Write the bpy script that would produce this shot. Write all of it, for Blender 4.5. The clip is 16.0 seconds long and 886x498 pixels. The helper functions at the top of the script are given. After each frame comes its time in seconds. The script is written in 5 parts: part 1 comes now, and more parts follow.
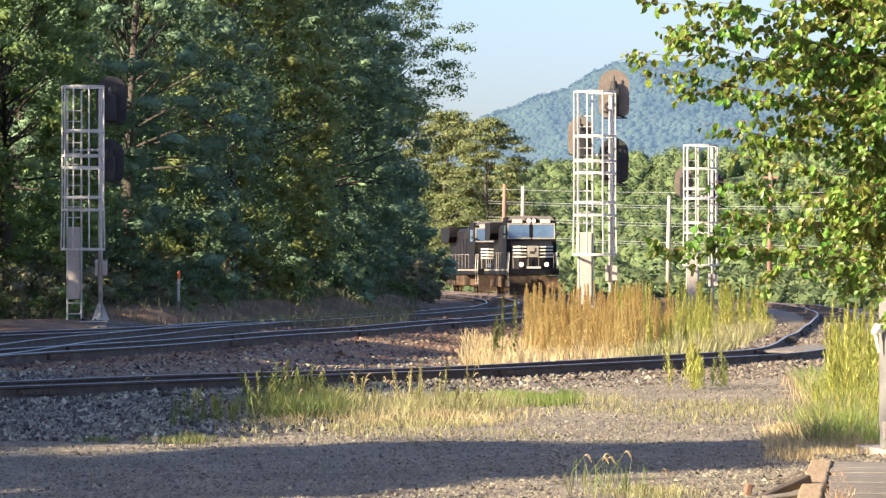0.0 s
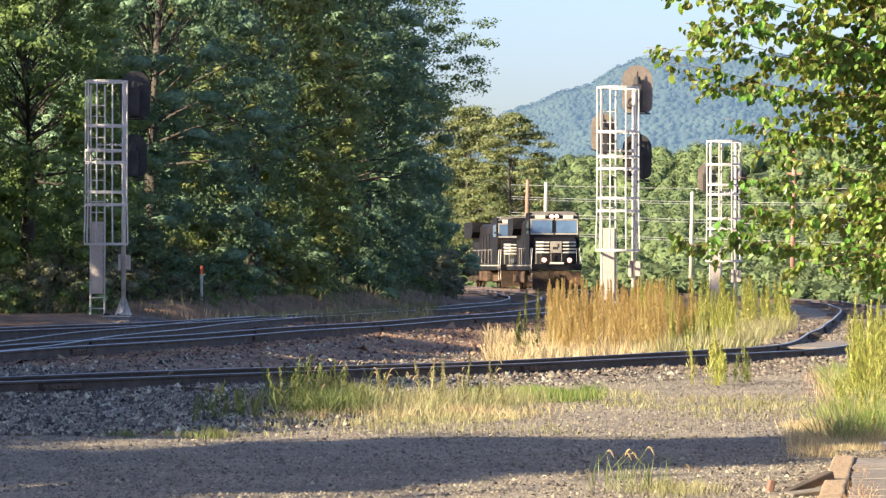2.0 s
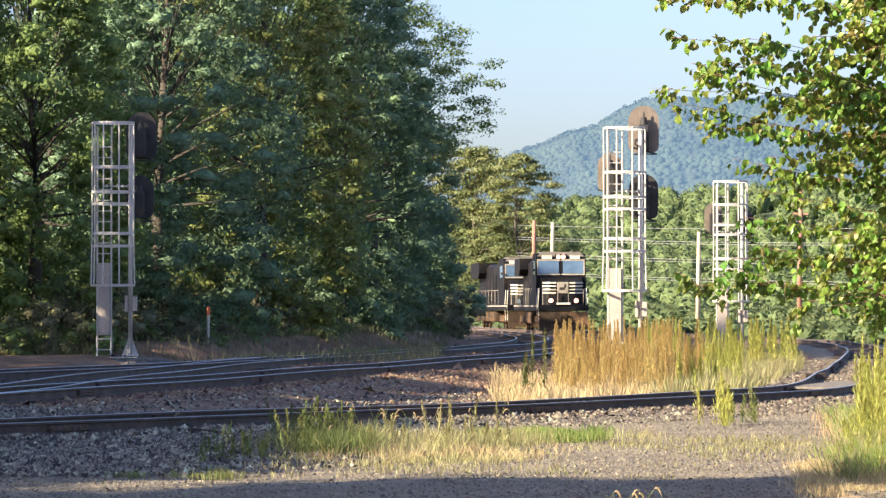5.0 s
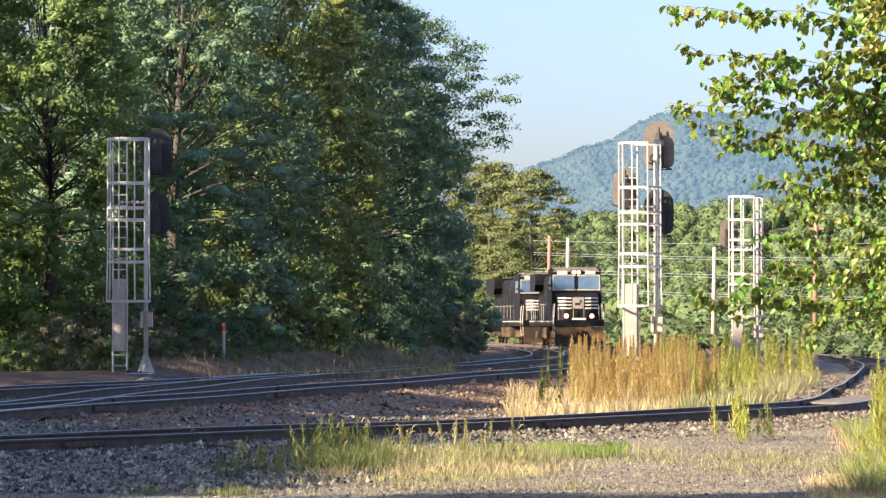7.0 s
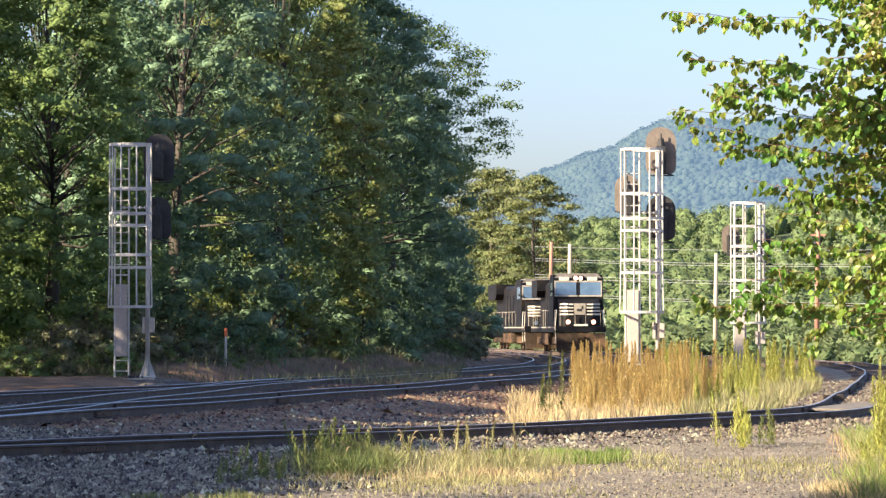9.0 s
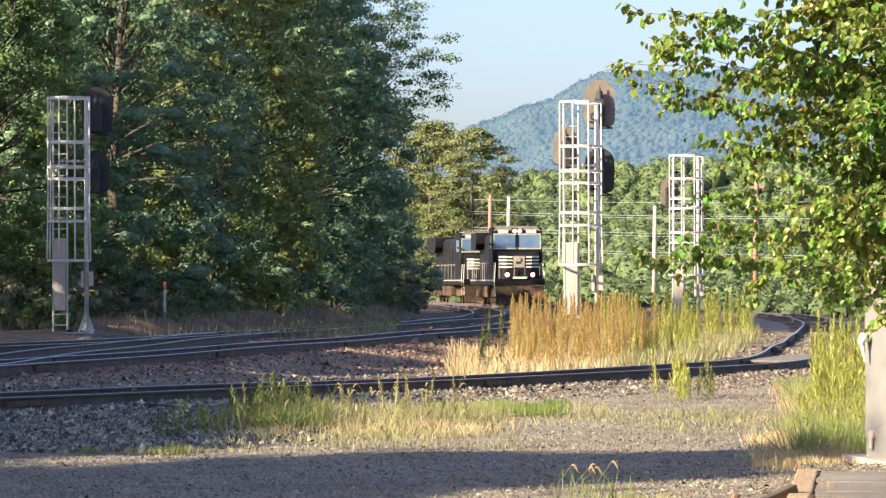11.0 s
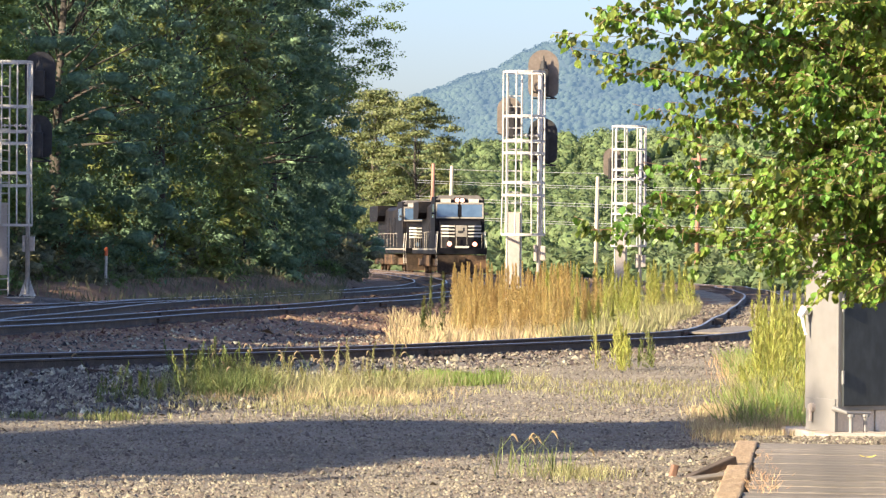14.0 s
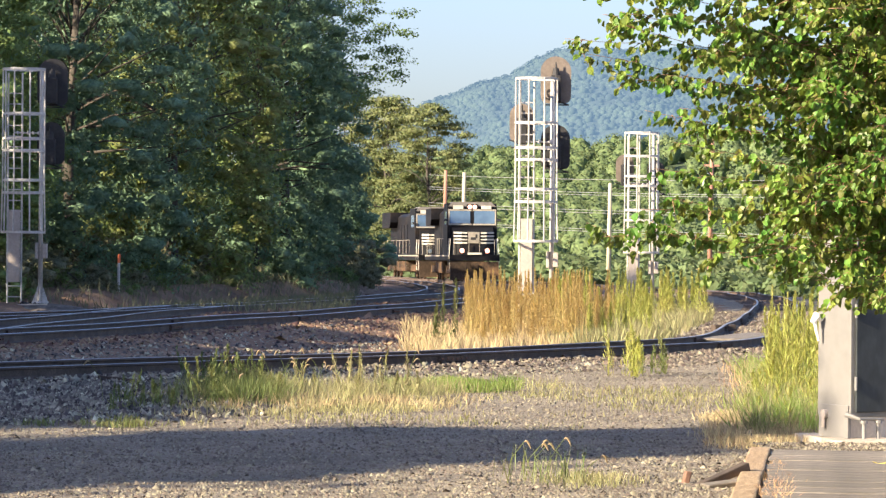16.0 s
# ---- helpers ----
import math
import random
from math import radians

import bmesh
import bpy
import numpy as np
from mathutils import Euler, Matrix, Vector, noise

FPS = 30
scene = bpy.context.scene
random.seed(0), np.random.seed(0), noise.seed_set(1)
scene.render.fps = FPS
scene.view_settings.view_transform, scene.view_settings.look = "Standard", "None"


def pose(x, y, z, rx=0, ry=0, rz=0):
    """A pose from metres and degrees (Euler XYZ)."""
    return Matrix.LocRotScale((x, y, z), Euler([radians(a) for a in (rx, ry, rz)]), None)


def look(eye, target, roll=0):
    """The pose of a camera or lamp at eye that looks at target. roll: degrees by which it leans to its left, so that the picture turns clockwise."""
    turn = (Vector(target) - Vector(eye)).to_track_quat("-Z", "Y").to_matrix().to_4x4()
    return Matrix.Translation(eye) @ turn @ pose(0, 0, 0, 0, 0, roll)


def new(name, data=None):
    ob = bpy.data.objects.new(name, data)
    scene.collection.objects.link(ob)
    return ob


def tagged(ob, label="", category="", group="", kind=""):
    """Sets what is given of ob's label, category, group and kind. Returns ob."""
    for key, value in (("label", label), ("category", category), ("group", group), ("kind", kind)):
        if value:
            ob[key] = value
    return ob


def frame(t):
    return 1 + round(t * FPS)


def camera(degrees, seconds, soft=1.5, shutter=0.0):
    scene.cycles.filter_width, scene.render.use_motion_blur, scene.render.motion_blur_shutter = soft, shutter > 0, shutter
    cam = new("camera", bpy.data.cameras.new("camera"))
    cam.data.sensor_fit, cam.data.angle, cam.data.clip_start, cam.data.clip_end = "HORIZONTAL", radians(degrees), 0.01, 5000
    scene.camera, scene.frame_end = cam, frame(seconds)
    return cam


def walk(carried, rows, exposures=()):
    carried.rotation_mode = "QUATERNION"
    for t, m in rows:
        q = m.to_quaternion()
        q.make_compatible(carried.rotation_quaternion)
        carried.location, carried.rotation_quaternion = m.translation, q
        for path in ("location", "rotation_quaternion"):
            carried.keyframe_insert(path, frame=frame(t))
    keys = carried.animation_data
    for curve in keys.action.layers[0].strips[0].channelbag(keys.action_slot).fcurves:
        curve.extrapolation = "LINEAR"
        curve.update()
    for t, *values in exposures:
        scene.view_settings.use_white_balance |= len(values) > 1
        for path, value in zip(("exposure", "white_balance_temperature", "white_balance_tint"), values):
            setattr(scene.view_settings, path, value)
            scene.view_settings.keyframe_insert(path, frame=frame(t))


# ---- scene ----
cam = camera(14.89, 16.0, soft=1.35)
EYE = (0.0, 0.0, 1.95)
# seconds, turn to the left, tilt up, lean: degrees
AIM = (
    (0, 0.0000, 0.3724, 0.000),
    (0.5, 0.0303, 0.3896, -0.069),
    (1, 0.1172, 0.3702, -0.025),
    (1.5, 0.2630, 0.3422, 0.021),
    (2, 0.3870, 0.2944, 0.114),
    (2.5, 0.4383, 0.4061, 0.046),
    (3, 0.4391, 0.5430, -0.059),
    (3.5, 0.4236, 0.7206, -0.034),
    (4, 0.4094, 0.8130, 0.012),
    (6.5, 0.7025, 1.2158, -0.064),
    (7, 0.7611, 1.2448, -0.062),
    (7.5, 0.8631, 1.2125, 0.053),
    (8, 0.9767, 1.3165, 0.120),
    (8.2, 1.0191, 1.3777, 0.129),
    (10.3, 0.0579, 0.7600, -0.394),
    (10.5, -0.0169, 0.5905, -0.416),
    (11, -0.2364, 0.5484, -0.131),
    (11.5, -0.3982, 0.4110, -0.045),
    (12, -0.7041, 0.2410, -0.130),
    (12.5, -1.0852, 0.1916, -0.043),
    (13, -1.2329, 0.0816, 0.336),
    (13.5, -1.2526, -0.0035, 0.489),
    (14, -1.2144, 0.0237, 0.469),
    (14.5, -1.1362, 0.0861, 0.507),
    (15, -1.0372, 0.1197, 0.409),
    (15.5, -1.0022, 0.0881, 0.438),
    (16, -1.0007, 0.1346, 0.409),
)


def aim(turn, tilt, lean):
    return Matrix.Translation(EYE) @ pose(0, 0, 0, 0, 0, turn) @ pose(0, 0, 0, 90 + tilt) @ pose(0, 0, 0, 0, 0, lean)


walk(cam, [(t, aim(a, b, c)) for t, a, b, c in AIM], exposures=[(0.0, 1.9), (16.0, 1.9)])

# ---- light: a low warm sun from the left and slightly behind ----
SUN_EL = radians(24)
SUN_AZ = Vector((-0.85, -0.53, 0)).normalized()
TO_SUN = Vector((SUN_AZ.x * math.cos(SUN_EL), SUN_AZ.y * math.cos(SUN_EL), math.sin(SUN_EL)))
sky_world = bpy.data.worlds.new("sky")
sky_world.use_nodes = True
wn = sky_world.node_tree.nodes
sky = wn.new("ShaderNodeTexSky")
sky.sky_type, sky.sun_disc = "NISHITA", False
sky.sun_elevation, sky.sun_rotation = SUN_EL, math.atan2(SUN_AZ.x, SUN_AZ.y)
sky.air_density, sky.dust_density, sky.ozone_density = 1.0, 1.9, 3.0
wn["Background"].inputs["Strength"].default_value = 0.067
tint = wn.new("ShaderNodeMixRGB")
tint.blend_type, tint.inputs[0].default_value, tint.inputs[2].default_value = "MULTIPLY", 1.0, (0.985, 0.955, 1.12, 1)
sky_world.node_tree.links.new(sky.outputs[0], tint.inputs[1])
sky_world.node_tree.links.new(tint.outputs[0], wn["Background"].inputs[0])
scene.world = sky_world
sun_data = bpy.data.lights.new("sun", "SUN")
sun_data.energy, sun_data.angle, sun_data.color = 4.25, radians(0.6), (1.0, 0.83, 0.6)
sun = new("sun", sun_data)
sun.matrix_world = look(TO_SUN * 100, (0, 0, 0))


# ---- materials ----
def material(name, stops, scale=5.0, rough=0.8, metal=0.0, bump=0.0, bump_scale=None, detail=6.0, coords="Object",
             island=0.0, thin=0.0, fine=None, stretch=(1, 1, 1), spec=0.5, each=0.0):
    """A noise-driven surface: stops are (position, rgb)."""
    m = bpy.data.materials.new(name)
    m.use_nodes = True
    nt = m.node_tree
    n, L = nt.nodes, nt.links
    bsdf, out = n["Principled BSDF"], n["Material Output"]
    tc, mp = n.new("ShaderNodeTexCoord"), n.new("ShaderNodeMapping")
    mp.inputs["Scale"].default_value = stretch
    L.new(tc.outputs[coords], mp.inputs[0])
    tex, ramp = n.new("ShaderNodeTexNoise"), n.new("ShaderNodeValToRGB")
    tex.inputs["Scale"].default_value, tex.inputs["Detail"].default_value = scale, detail
    tex.inputs["Roughness"].default_value = 0.62
    L.new(mp.outputs[0], tex.inputs["Vector"])
    els = ramp.color_ramp.elements
    while len(els) < len(stops):
        els.new(0.5)
    for e, (p, c) in zip(els, stops):
        e.position, e.color = p, (*c, 1)
    L.new(tex.outputs[0], ramp.inputs[0])
    color = ramp.outputs[0]
    if fine:
        t2, mix = n.new("ShaderNodeTexNoise"), n.new("ShaderNodeMixRGB")
        t2.inputs["Scale"].default_value, t2.inputs["Detail"].default_value = fine[0], 4
        r2 = n.new("ShaderNodeMapRange")
        r2.inputs[1].default_value, r2.inputs[2].default_value = 0.3, 0.7
        r2.inputs[3].default_value, r2.inputs[4].default_value = 1 - fine[1], 1 + fine[1]
        mix.blend_type, mix.inputs[0].default_value = "MULTIPLY", 1.0
        L.new(mp.outputs[0], t2.inputs["Vector"])
        L.new(t2.outputs[0], r2.inputs[0])
        L.new(color, mix.inputs[1])
        L.new(r2.outputs[0], mix.inputs[2])
        color = mix.outputs[0]
    if island:
        geo, hsv = n.new("ShaderNodeNewGeometry"), n.new("ShaderNodeHueSaturation")
        mr = n.new("ShaderNodeMapRange")
        mr.inputs[3].default_value, mr.inputs[4].default_value = 1 - island, 1 + island
        L.new(geo.outputs["Random Per Island"], mr.inputs[0])
        L.new(mr.outputs[0], hsv.inputs["Value"])
        mr2 = n.new("ShaderNodeMapRange")
        mr2.inputs[3].default_value, mr2.inputs[4].default_value = 0.5 - island * 0.07, 0.5 + island * 0.07
        L.new(geo.outputs["Random Per Island"], mr2.inputs[0])
        L.new(mr2.outputs[0], hsv.inputs["Hue"])
        L.new(color, hsv.inputs["Color"])
        color = hsv.outputs[0]
    if each:
        info, hs, mr = n.new("ShaderNodeObjectInfo"), n.new("ShaderNodeHueSaturation"), n.new("ShaderNodeMapRange")
        mr.inputs[3].default_value, mr.inputs[4].default_value = 1 - each, 1 + each
        L.new(info.outputs["Random"], mr.inputs[0])
        L.new(mr.outputs[0], hs.inputs["Value"])
        L.new(color, hs.inputs["Color"])
        color = hs.outputs[0]
    L.new(color, bsdf.inputs["Base Color"])
    bsdf.inputs["Roughness"].default_value, bsdf.inputs["Metallic"].default_value = rough, metal
    bsdf.inputs["Specular IOR Level"].default_value = spec
    if bump:
        bt, bn = n.new("ShaderNodeTexNoise"), n.new("ShaderNodeBump")
        bt.inputs["Scale"].default_value, bt.inputs["Detail"].default_value = bump_scale or scale * 4, 5
        bn.inputs["Strength"].default_value, bn.inputs["Distance"].default_value = min(1, bump * 10), bump
        L.new(mp.outputs[0], bt.inputs["Vector"])
        L.new(bt.outputs[0], bn.inputs["Height"])
        L.new(bn.outputs[0], bsdf.inputs["Normal"])
    if thin:
        tr, mx = n.new("ShaderNodeBsdfTranslucent"), n.new("ShaderNodeMixShader")
        mx.inputs[0].default_value = thin
        L.new(color, tr.inputs[0])
        L.new(bsdf.outputs[0], mx.inputs[1])
        L.new(tr.outputs[0], mx.inputs[2])
        L.new(mx.outputs[0], out.inputs["Surface"])
    return m


M_GRAVEL = material("gravel_dirt", [(0.3, (0.138, 0.117, 0.086)), (0.5, (0.2, 0.17, 0.125)), (0.7, (0.268, 0.228, 0.168))], 0.6, 0.95,
                    bump=0.05, bump_scale=16, fine=(22, 0.5))
M_BALLAST = material("ballast_stone", [(0.3, (0.062, 0.055, 0.046)), (0.5, (0.155, 0.136, 0.108)), (0.7, (0.41, 0.36, 0.28))], 4, 0.8, bump=0.004, bump_scale=60, island=0.95)
M_ROADSTONE = material("road_stone", [(0.3, (0.117, 0.1, 0.074)), (0.5, (0.19, 0.162, 0.12)), (0.7, (0.272, 0.232, 0.174))], 3, 0.9, island=0.5)
M_BROWNSTONE = material("dusty_brown_stone", [(0.3, (0.09, 0.073, 0.055)), (0.5, (0.175, 0.142, 0.106)), (0.7, (0.28, 0.232, 0.178))], 3, 0.9, island=0.6)
M_BALLAST_RUST = material("rust_stained_stone", [(0.3, (0.1, 0.06, 0.04)), (0.5, (0.19, 0.118, 0.075)), (0.7, (0.29, 0.2, 0.135))], 1, 0.9, island=0.5)
M_REDBED = material("rusty_ballast_bed", [(0.3, (0.1, 0.056, 0.034)), (0.5, (0.19, 0.11, 0.064)), (0.7, (0.28, 0.18, 0.112))], 0.8, 0.95, bump=0.04, bump_scale=16, fine=(22, 0.45))
M_RAIL = material("rail_rust", [(0.3, (0.06, 0.043, 0.035)), (0.55, (0.105, 0.075, 0.057)), (0.75, (0.17, 0.115, 0.08))], 2.5, 0.8, 0.1, bump=0.002, fine=(40, 0.3))
M_RAILTOP = material("rail_polished_head", [(0.3, (0.36, 0.35, 0.36)), (0.7, (0.5, 0.49, 0.49))], 2, 0.38, 0.75)
M_TIE = material("creosote_tie", [(0.3, (0.045, 0.035, 0.028)), (0.6, (0.12, 0.09, 0.07)), (0.8, (0.2, 0.16, 0.13))], 3, 0.9, each=0.35, bump=0.006, stretch=(1, 6, 6))
M_WHITE = material("weathered_white_paint", [(0.3, (0.36, 0.34, 0.31)), (0.55, (0.5, 0.48, 0.445)), (0.75, (0.57, 0.55, 0.515))], 2.2, 0.5, bump=0.001, fine=(18, 0.14))
M_BEIGE = material("beige_sheet_metal", [(0.3, (0.36, 0.31, 0.27)), (0.7, (0.46, 0.405, 0.355))], 2.0, 0.55, fine=(15, 0.1))
M_BLACK = material("faded_black_paint", [(0.3, (0.012, 0.012, 0.014)), (0.7, (0.03, 0.029, 0.029))], 3, 0.65, fine=(12, 0.2))
M_DISC = material("faded_signal_backing", [(0.3, (0.13, 0.105, 0.085)), (0.7, (0.2, 0.165, 0.135))], 2.5, 0.6, fine=(12, 0.15))
M_BARK = material("bark", [(0.3, (0.035, 0.03, 0.026)), (0.7, (0.09, 0.078, 0.065))], 4, 0.95, bump=0.02, stretch=(1, 1, 0.25))
M_LEAF_DARK = material("dark_leaf", [(0.3, (0.11, 0.178, 0.115)), (0.5, (0.145, 0.23, 0.14)), (0.7, (0.185, 0.27, 0.146))], 0.3, 0.75, island=0.16, thin=0.45, spec=0.2)
M_LEAF_SHRUB = material("shaded_shrub_leaf", [(0.3, (0.115, 0.175, 0.062)), (0.5, (0.16, 0.23, 0.078)), (0.7, (0.205, 0.275, 0.096))], 0.3, 0.75, island=0.2, thin=0.45, spec=0.2)
M_LEAF_MID = material("mid_leaf", [(0.3, (0.13, 0.18, 0.055)), (0.5, (0.18, 0.235, 0.068)), (0.7, (0.235, 0.28, 0.09))], 0.5, 0.55, island=0.3, thin=0.4)
M_LEAF_SUN = material("sunlit_olive_leaf", [(0.3, (0.125, 0.155, 0.056)), (0.5, (0.172, 0.2, 0.074)), (0.7, (0.225, 0.24, 0.096))], 0.4, 0.6, island=0.28, thin=0.38)
# Crown cores: solid filler inside the leaves, several coloured darker than those leaves
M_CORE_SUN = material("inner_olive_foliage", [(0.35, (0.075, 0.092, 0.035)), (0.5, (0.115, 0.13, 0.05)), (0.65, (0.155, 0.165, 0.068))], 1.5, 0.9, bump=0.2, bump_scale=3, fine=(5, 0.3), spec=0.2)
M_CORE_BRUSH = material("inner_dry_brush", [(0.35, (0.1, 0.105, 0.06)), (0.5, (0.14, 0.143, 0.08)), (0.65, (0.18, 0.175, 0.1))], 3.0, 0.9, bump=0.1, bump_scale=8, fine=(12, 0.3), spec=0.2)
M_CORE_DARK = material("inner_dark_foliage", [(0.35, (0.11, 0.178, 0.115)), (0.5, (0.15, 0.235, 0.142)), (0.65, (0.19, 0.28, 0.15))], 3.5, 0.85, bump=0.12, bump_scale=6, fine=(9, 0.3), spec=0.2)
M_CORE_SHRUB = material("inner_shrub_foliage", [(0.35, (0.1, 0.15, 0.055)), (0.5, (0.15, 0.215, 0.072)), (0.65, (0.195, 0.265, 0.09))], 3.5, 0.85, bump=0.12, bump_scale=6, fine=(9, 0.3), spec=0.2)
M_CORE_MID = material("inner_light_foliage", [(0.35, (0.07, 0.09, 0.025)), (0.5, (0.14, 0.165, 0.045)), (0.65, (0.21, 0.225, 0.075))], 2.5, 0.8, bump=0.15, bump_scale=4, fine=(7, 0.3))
M_RAILTOP_DULL = material("dull_rail_head", [(0.3, (0.27, 0.25, 0.24)), (0.7, (0.44, 0.42, 0.41))], 2, 0.42, 0.6)
M_LEAF_NEAR = material("near_leaf", [(0.3, (0.06, 0.12, 0.016)), (0.46, (0.12, 0.2, 0.03)), (0.6, (0.22, 0.275, 0.048)), (0.74, (0.34, 0.3, 0.075))], 1.6, 0.45, island=0.5, thin=0.35)
M_HILL = material("wooded_slope_leaf", [(0.3, (0.095, 0.14, 0.058)), (0.5, (0.125, 0.172, 0.07)), (0.7, (0.165, 0.205, 0.085))], 0.02, 0.8, island=0.2, thin=0.35)
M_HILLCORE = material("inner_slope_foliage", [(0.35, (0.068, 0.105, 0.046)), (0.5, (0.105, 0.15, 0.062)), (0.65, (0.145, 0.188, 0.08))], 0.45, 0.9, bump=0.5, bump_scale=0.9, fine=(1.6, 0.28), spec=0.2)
M_BRUSH = material("dry_brush_leaf", [(0.3, (0.12, 0.13, 0.075)), (0.5, (0.165, 0.17, 0.095)), (0.7, (0.21, 0.205, 0.115))], 0.6, 0.7, island=0.22, thin=0.4)
M_GRASS = material("green_grass", [(0.3, (0.095, 0.13, 0.034)), (0.5, (0.165, 0.2, 0.056)), (0.7, (0.28, 0.275, 0.1))], 0.7, 0.6, island=0.35, thin=0.35)
M_GRASS_PALE = material("pale_grass", [(0.3, (0.18, 0.18, 0.068)), (0.5, (0.29, 0.272, 0.12)), (0.7, (0.41, 0.365, 0.19))], 0.9, 0.65, island=0.35, thin=0.35)
M_GRASS_BRIGHT = material("bright_grass", [(0.3, (0.12, 0.19, 0.035)), (0.5, (0.2, 0.28, 0.055)), (0.7, (0.29, 0.35, 0.09))], 0.9, 0.6, island=0.3, thin=0.4)
M_STRAW_PALE = material("pale_straw", [(0.3, (0.28, 0.205, 0.1)), (0.5, (0.41, 0.32, 0.17)), (0.7, (0.52, 0.43, 0.25))], 0.9, 0.75, island=0.3, thin=0.25)
M_STRAW = material("golden_weed", [(0.3, (0.39, 0.26, 0.095)), (0.5, (0.49, 0.36, 0.14)), (0.7, (0.55, 0.45, 0.185))], 0.8, 0.7, island=0.16, thin=0.48)
M_HORSEWEED = material("dark_leafy_weed", [(0.3, (0.06, 0.075, 0.025)), (0.5, (0.1, 0.115, 0.035)), (0.7, (0.2, 0.19, 0.06))], 1.2, 0.6, island=0.3, thin=0.35)
M_TRIM = material("dull_cream_trim", [(0.3, (0.24, 0.215, 0.17)), (0.7, (0.36, 0.33, 0.27))], 2, 0.6, fine=(9, 0.15))
M_WEED = material("tall_green_weed", [(0.3, (0.25, 0.28, 0.06)), (0.5, (0.37, 0.38, 0.085)), (0.7, (0.48, 0.45, 0.15))], 0.8, 0.65, island=0.3, thin=0.35)
M_SILVER = material("galvanised_sheet", [(0.3, (0.225, 0.22, 0.212)), (0.7, (0.26, 0.253, 0.243))], 1.2, 0.48, 0.25, fine=(6, 0.07))
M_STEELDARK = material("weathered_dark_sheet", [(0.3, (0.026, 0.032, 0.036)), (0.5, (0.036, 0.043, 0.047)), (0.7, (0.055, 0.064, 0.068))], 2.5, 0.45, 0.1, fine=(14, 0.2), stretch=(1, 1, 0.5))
M_CONCRETE = material("old_concrete", [(0.3, (0.34, 0.29, 0.23)), (0.7, (0.52, 0.45, 0.37))], 3, 0.9, bump=0.006, fine=(40, 0.15))
M_WOODOLD = material("grey_weathered_timber", [(0.3, (0.105, 0.092, 0.075)), (0.5, (0.175, 0.153, 0.125)), (0.7, (0.255, 0.225, 0.185))], 2, 0.9, bump=0.012, each=0.15, stretch=(1, 6, 6), fine=(9, 0.35))
M_POLE = material("pole_timber", [(0.3, (0.26, 0.17, 0.11)), (0.7, (0.42, 0.3, 0.2))], 2, 0.9, stretch=(1, 1, 0.1), bump=0.004)
M_POLEPALE = material("pale_pole_timber", [(0.3, (0.42, 0.36, 0.26)), (0.7, (0.58, 0.5, 0.38))], 2, 0.9, stretch=(1, 1, 0.1), bump=0.004)
M_WIRE = material("wire", [(0.3, (0.3, 0.31, 0.3)), (0.7, (0.45, 0.46, 0.44))], 2, 0.5, 0.3)
# Blue of the reflected sky is put into the glass colour
M_GLASS_BLUE = material("sky_blue_glass", [(0.3, (0.07, 0.12, 0.19)), (0.7, (0.12, 0.19, 0.28))], 1, 0.08, 0.0, spec=1.0)
M_GOLD = material("cream_stripe_paint", [(0.3, (0.52, 0.48, 0.4)), (0.7, (0.66, 0.62, 0.54))], 2, 0.5, fine=(9, 0.12))
M_BLOCK = material("pale_concrete_block", [(0.3, (0.55, 0.5, 0.44)), (0.7, (0.68, 0.63, 0.56))], 3, 0.9, bump=0.003, fine=(40, 0.12))
M_EDGE = material("tan_split_timber", [(0.3, (0.25, 0.17, 0.095)), (0.5, (0.34, 0.24, 0.14)), (0.7, (0.44, 0.33, 0.2))], 3, 0.9, bump=0.01, stretch=(8, 1, 8), fine=(14, 0.25))
M_RUST = material("bare_rust", [(0.3, (0.13, 0.07, 0.05)), (0.7, (0.26, 0.15, 0.1))], 8, 0.9, bump=0.003)
M_STRAW_RED = material("reddish_straw", [(0.3, (0.3, 0.17, 0.09)), (0.7, (0.5, 0.34, 0.19))], 3, 0.8, island=0.3)
M_YELLOW = material("yellow_leaf", [(0.3, (0.6, 0.5, 0.06)), (0.7, (0.75, 0.65, 0.12))], 9, 0.6)
M_POLERED = material("reddish_pole_timber", [(0.3, (0.26, 0.13, 0.09)), (0.7, (0.42, 0.23, 0.16))], 2, 0.9, stretch=(1, 1, 0.1), bump=0.004)
M_WIREBOX = material("grey_can", [(0.3, (0.4, 0.4, 0.4)), (0.7, (0.5, 0.5, 0.5))], 2, 0.6)
M_LOCO = material("dusty_black_paint", [(0.3, (0.004, 0.004, 0.006)), (0.55, (0.008, 0.008, 0.01)), (0.75, (0.035, 0.025, 0.017))], 0.8, 0.55, spec=0.16, fine=(9, 0.3))
M_LOCODIRT = material("road_dust_on_steel", [(0.3, (0.016, 0.013, 0.011)), (0.5, (0.05, 0.034, 0.022)), (0.72, (0.2, 0.115, 0.06))], 0.9, 0.9, spec=0.2, fine=(9, 0.3))
# Roof colour, set well paler than the black body
M_LOCOROOF = material("pale_cab_roof", [(0.3, (0.12, 0.11, 0.1)), (0.7, (0.22, 0.2, 0.18))], 1.5, 0.6)
M_TWIG = material("tan_twig_bark", [(0.3, (0.16, 0.09, 0.05)), (0.7, (0.32, 0.19, 0.11))], 6, 0.85, bump=0.003)
M_LAMP = bpy.data.materials.new("lit_lamp")
M_LAMP.use_nodes = True
M_LAMP.node_tree.nodes["Principled BSDF"].inputs["Emission Color"].default_value = (1.0, 0.2, 0.05, 1)
M_LAMP.node_tree.nodes["Principled BSDF"].inputs["Emission Strength"].default_value = 1.1
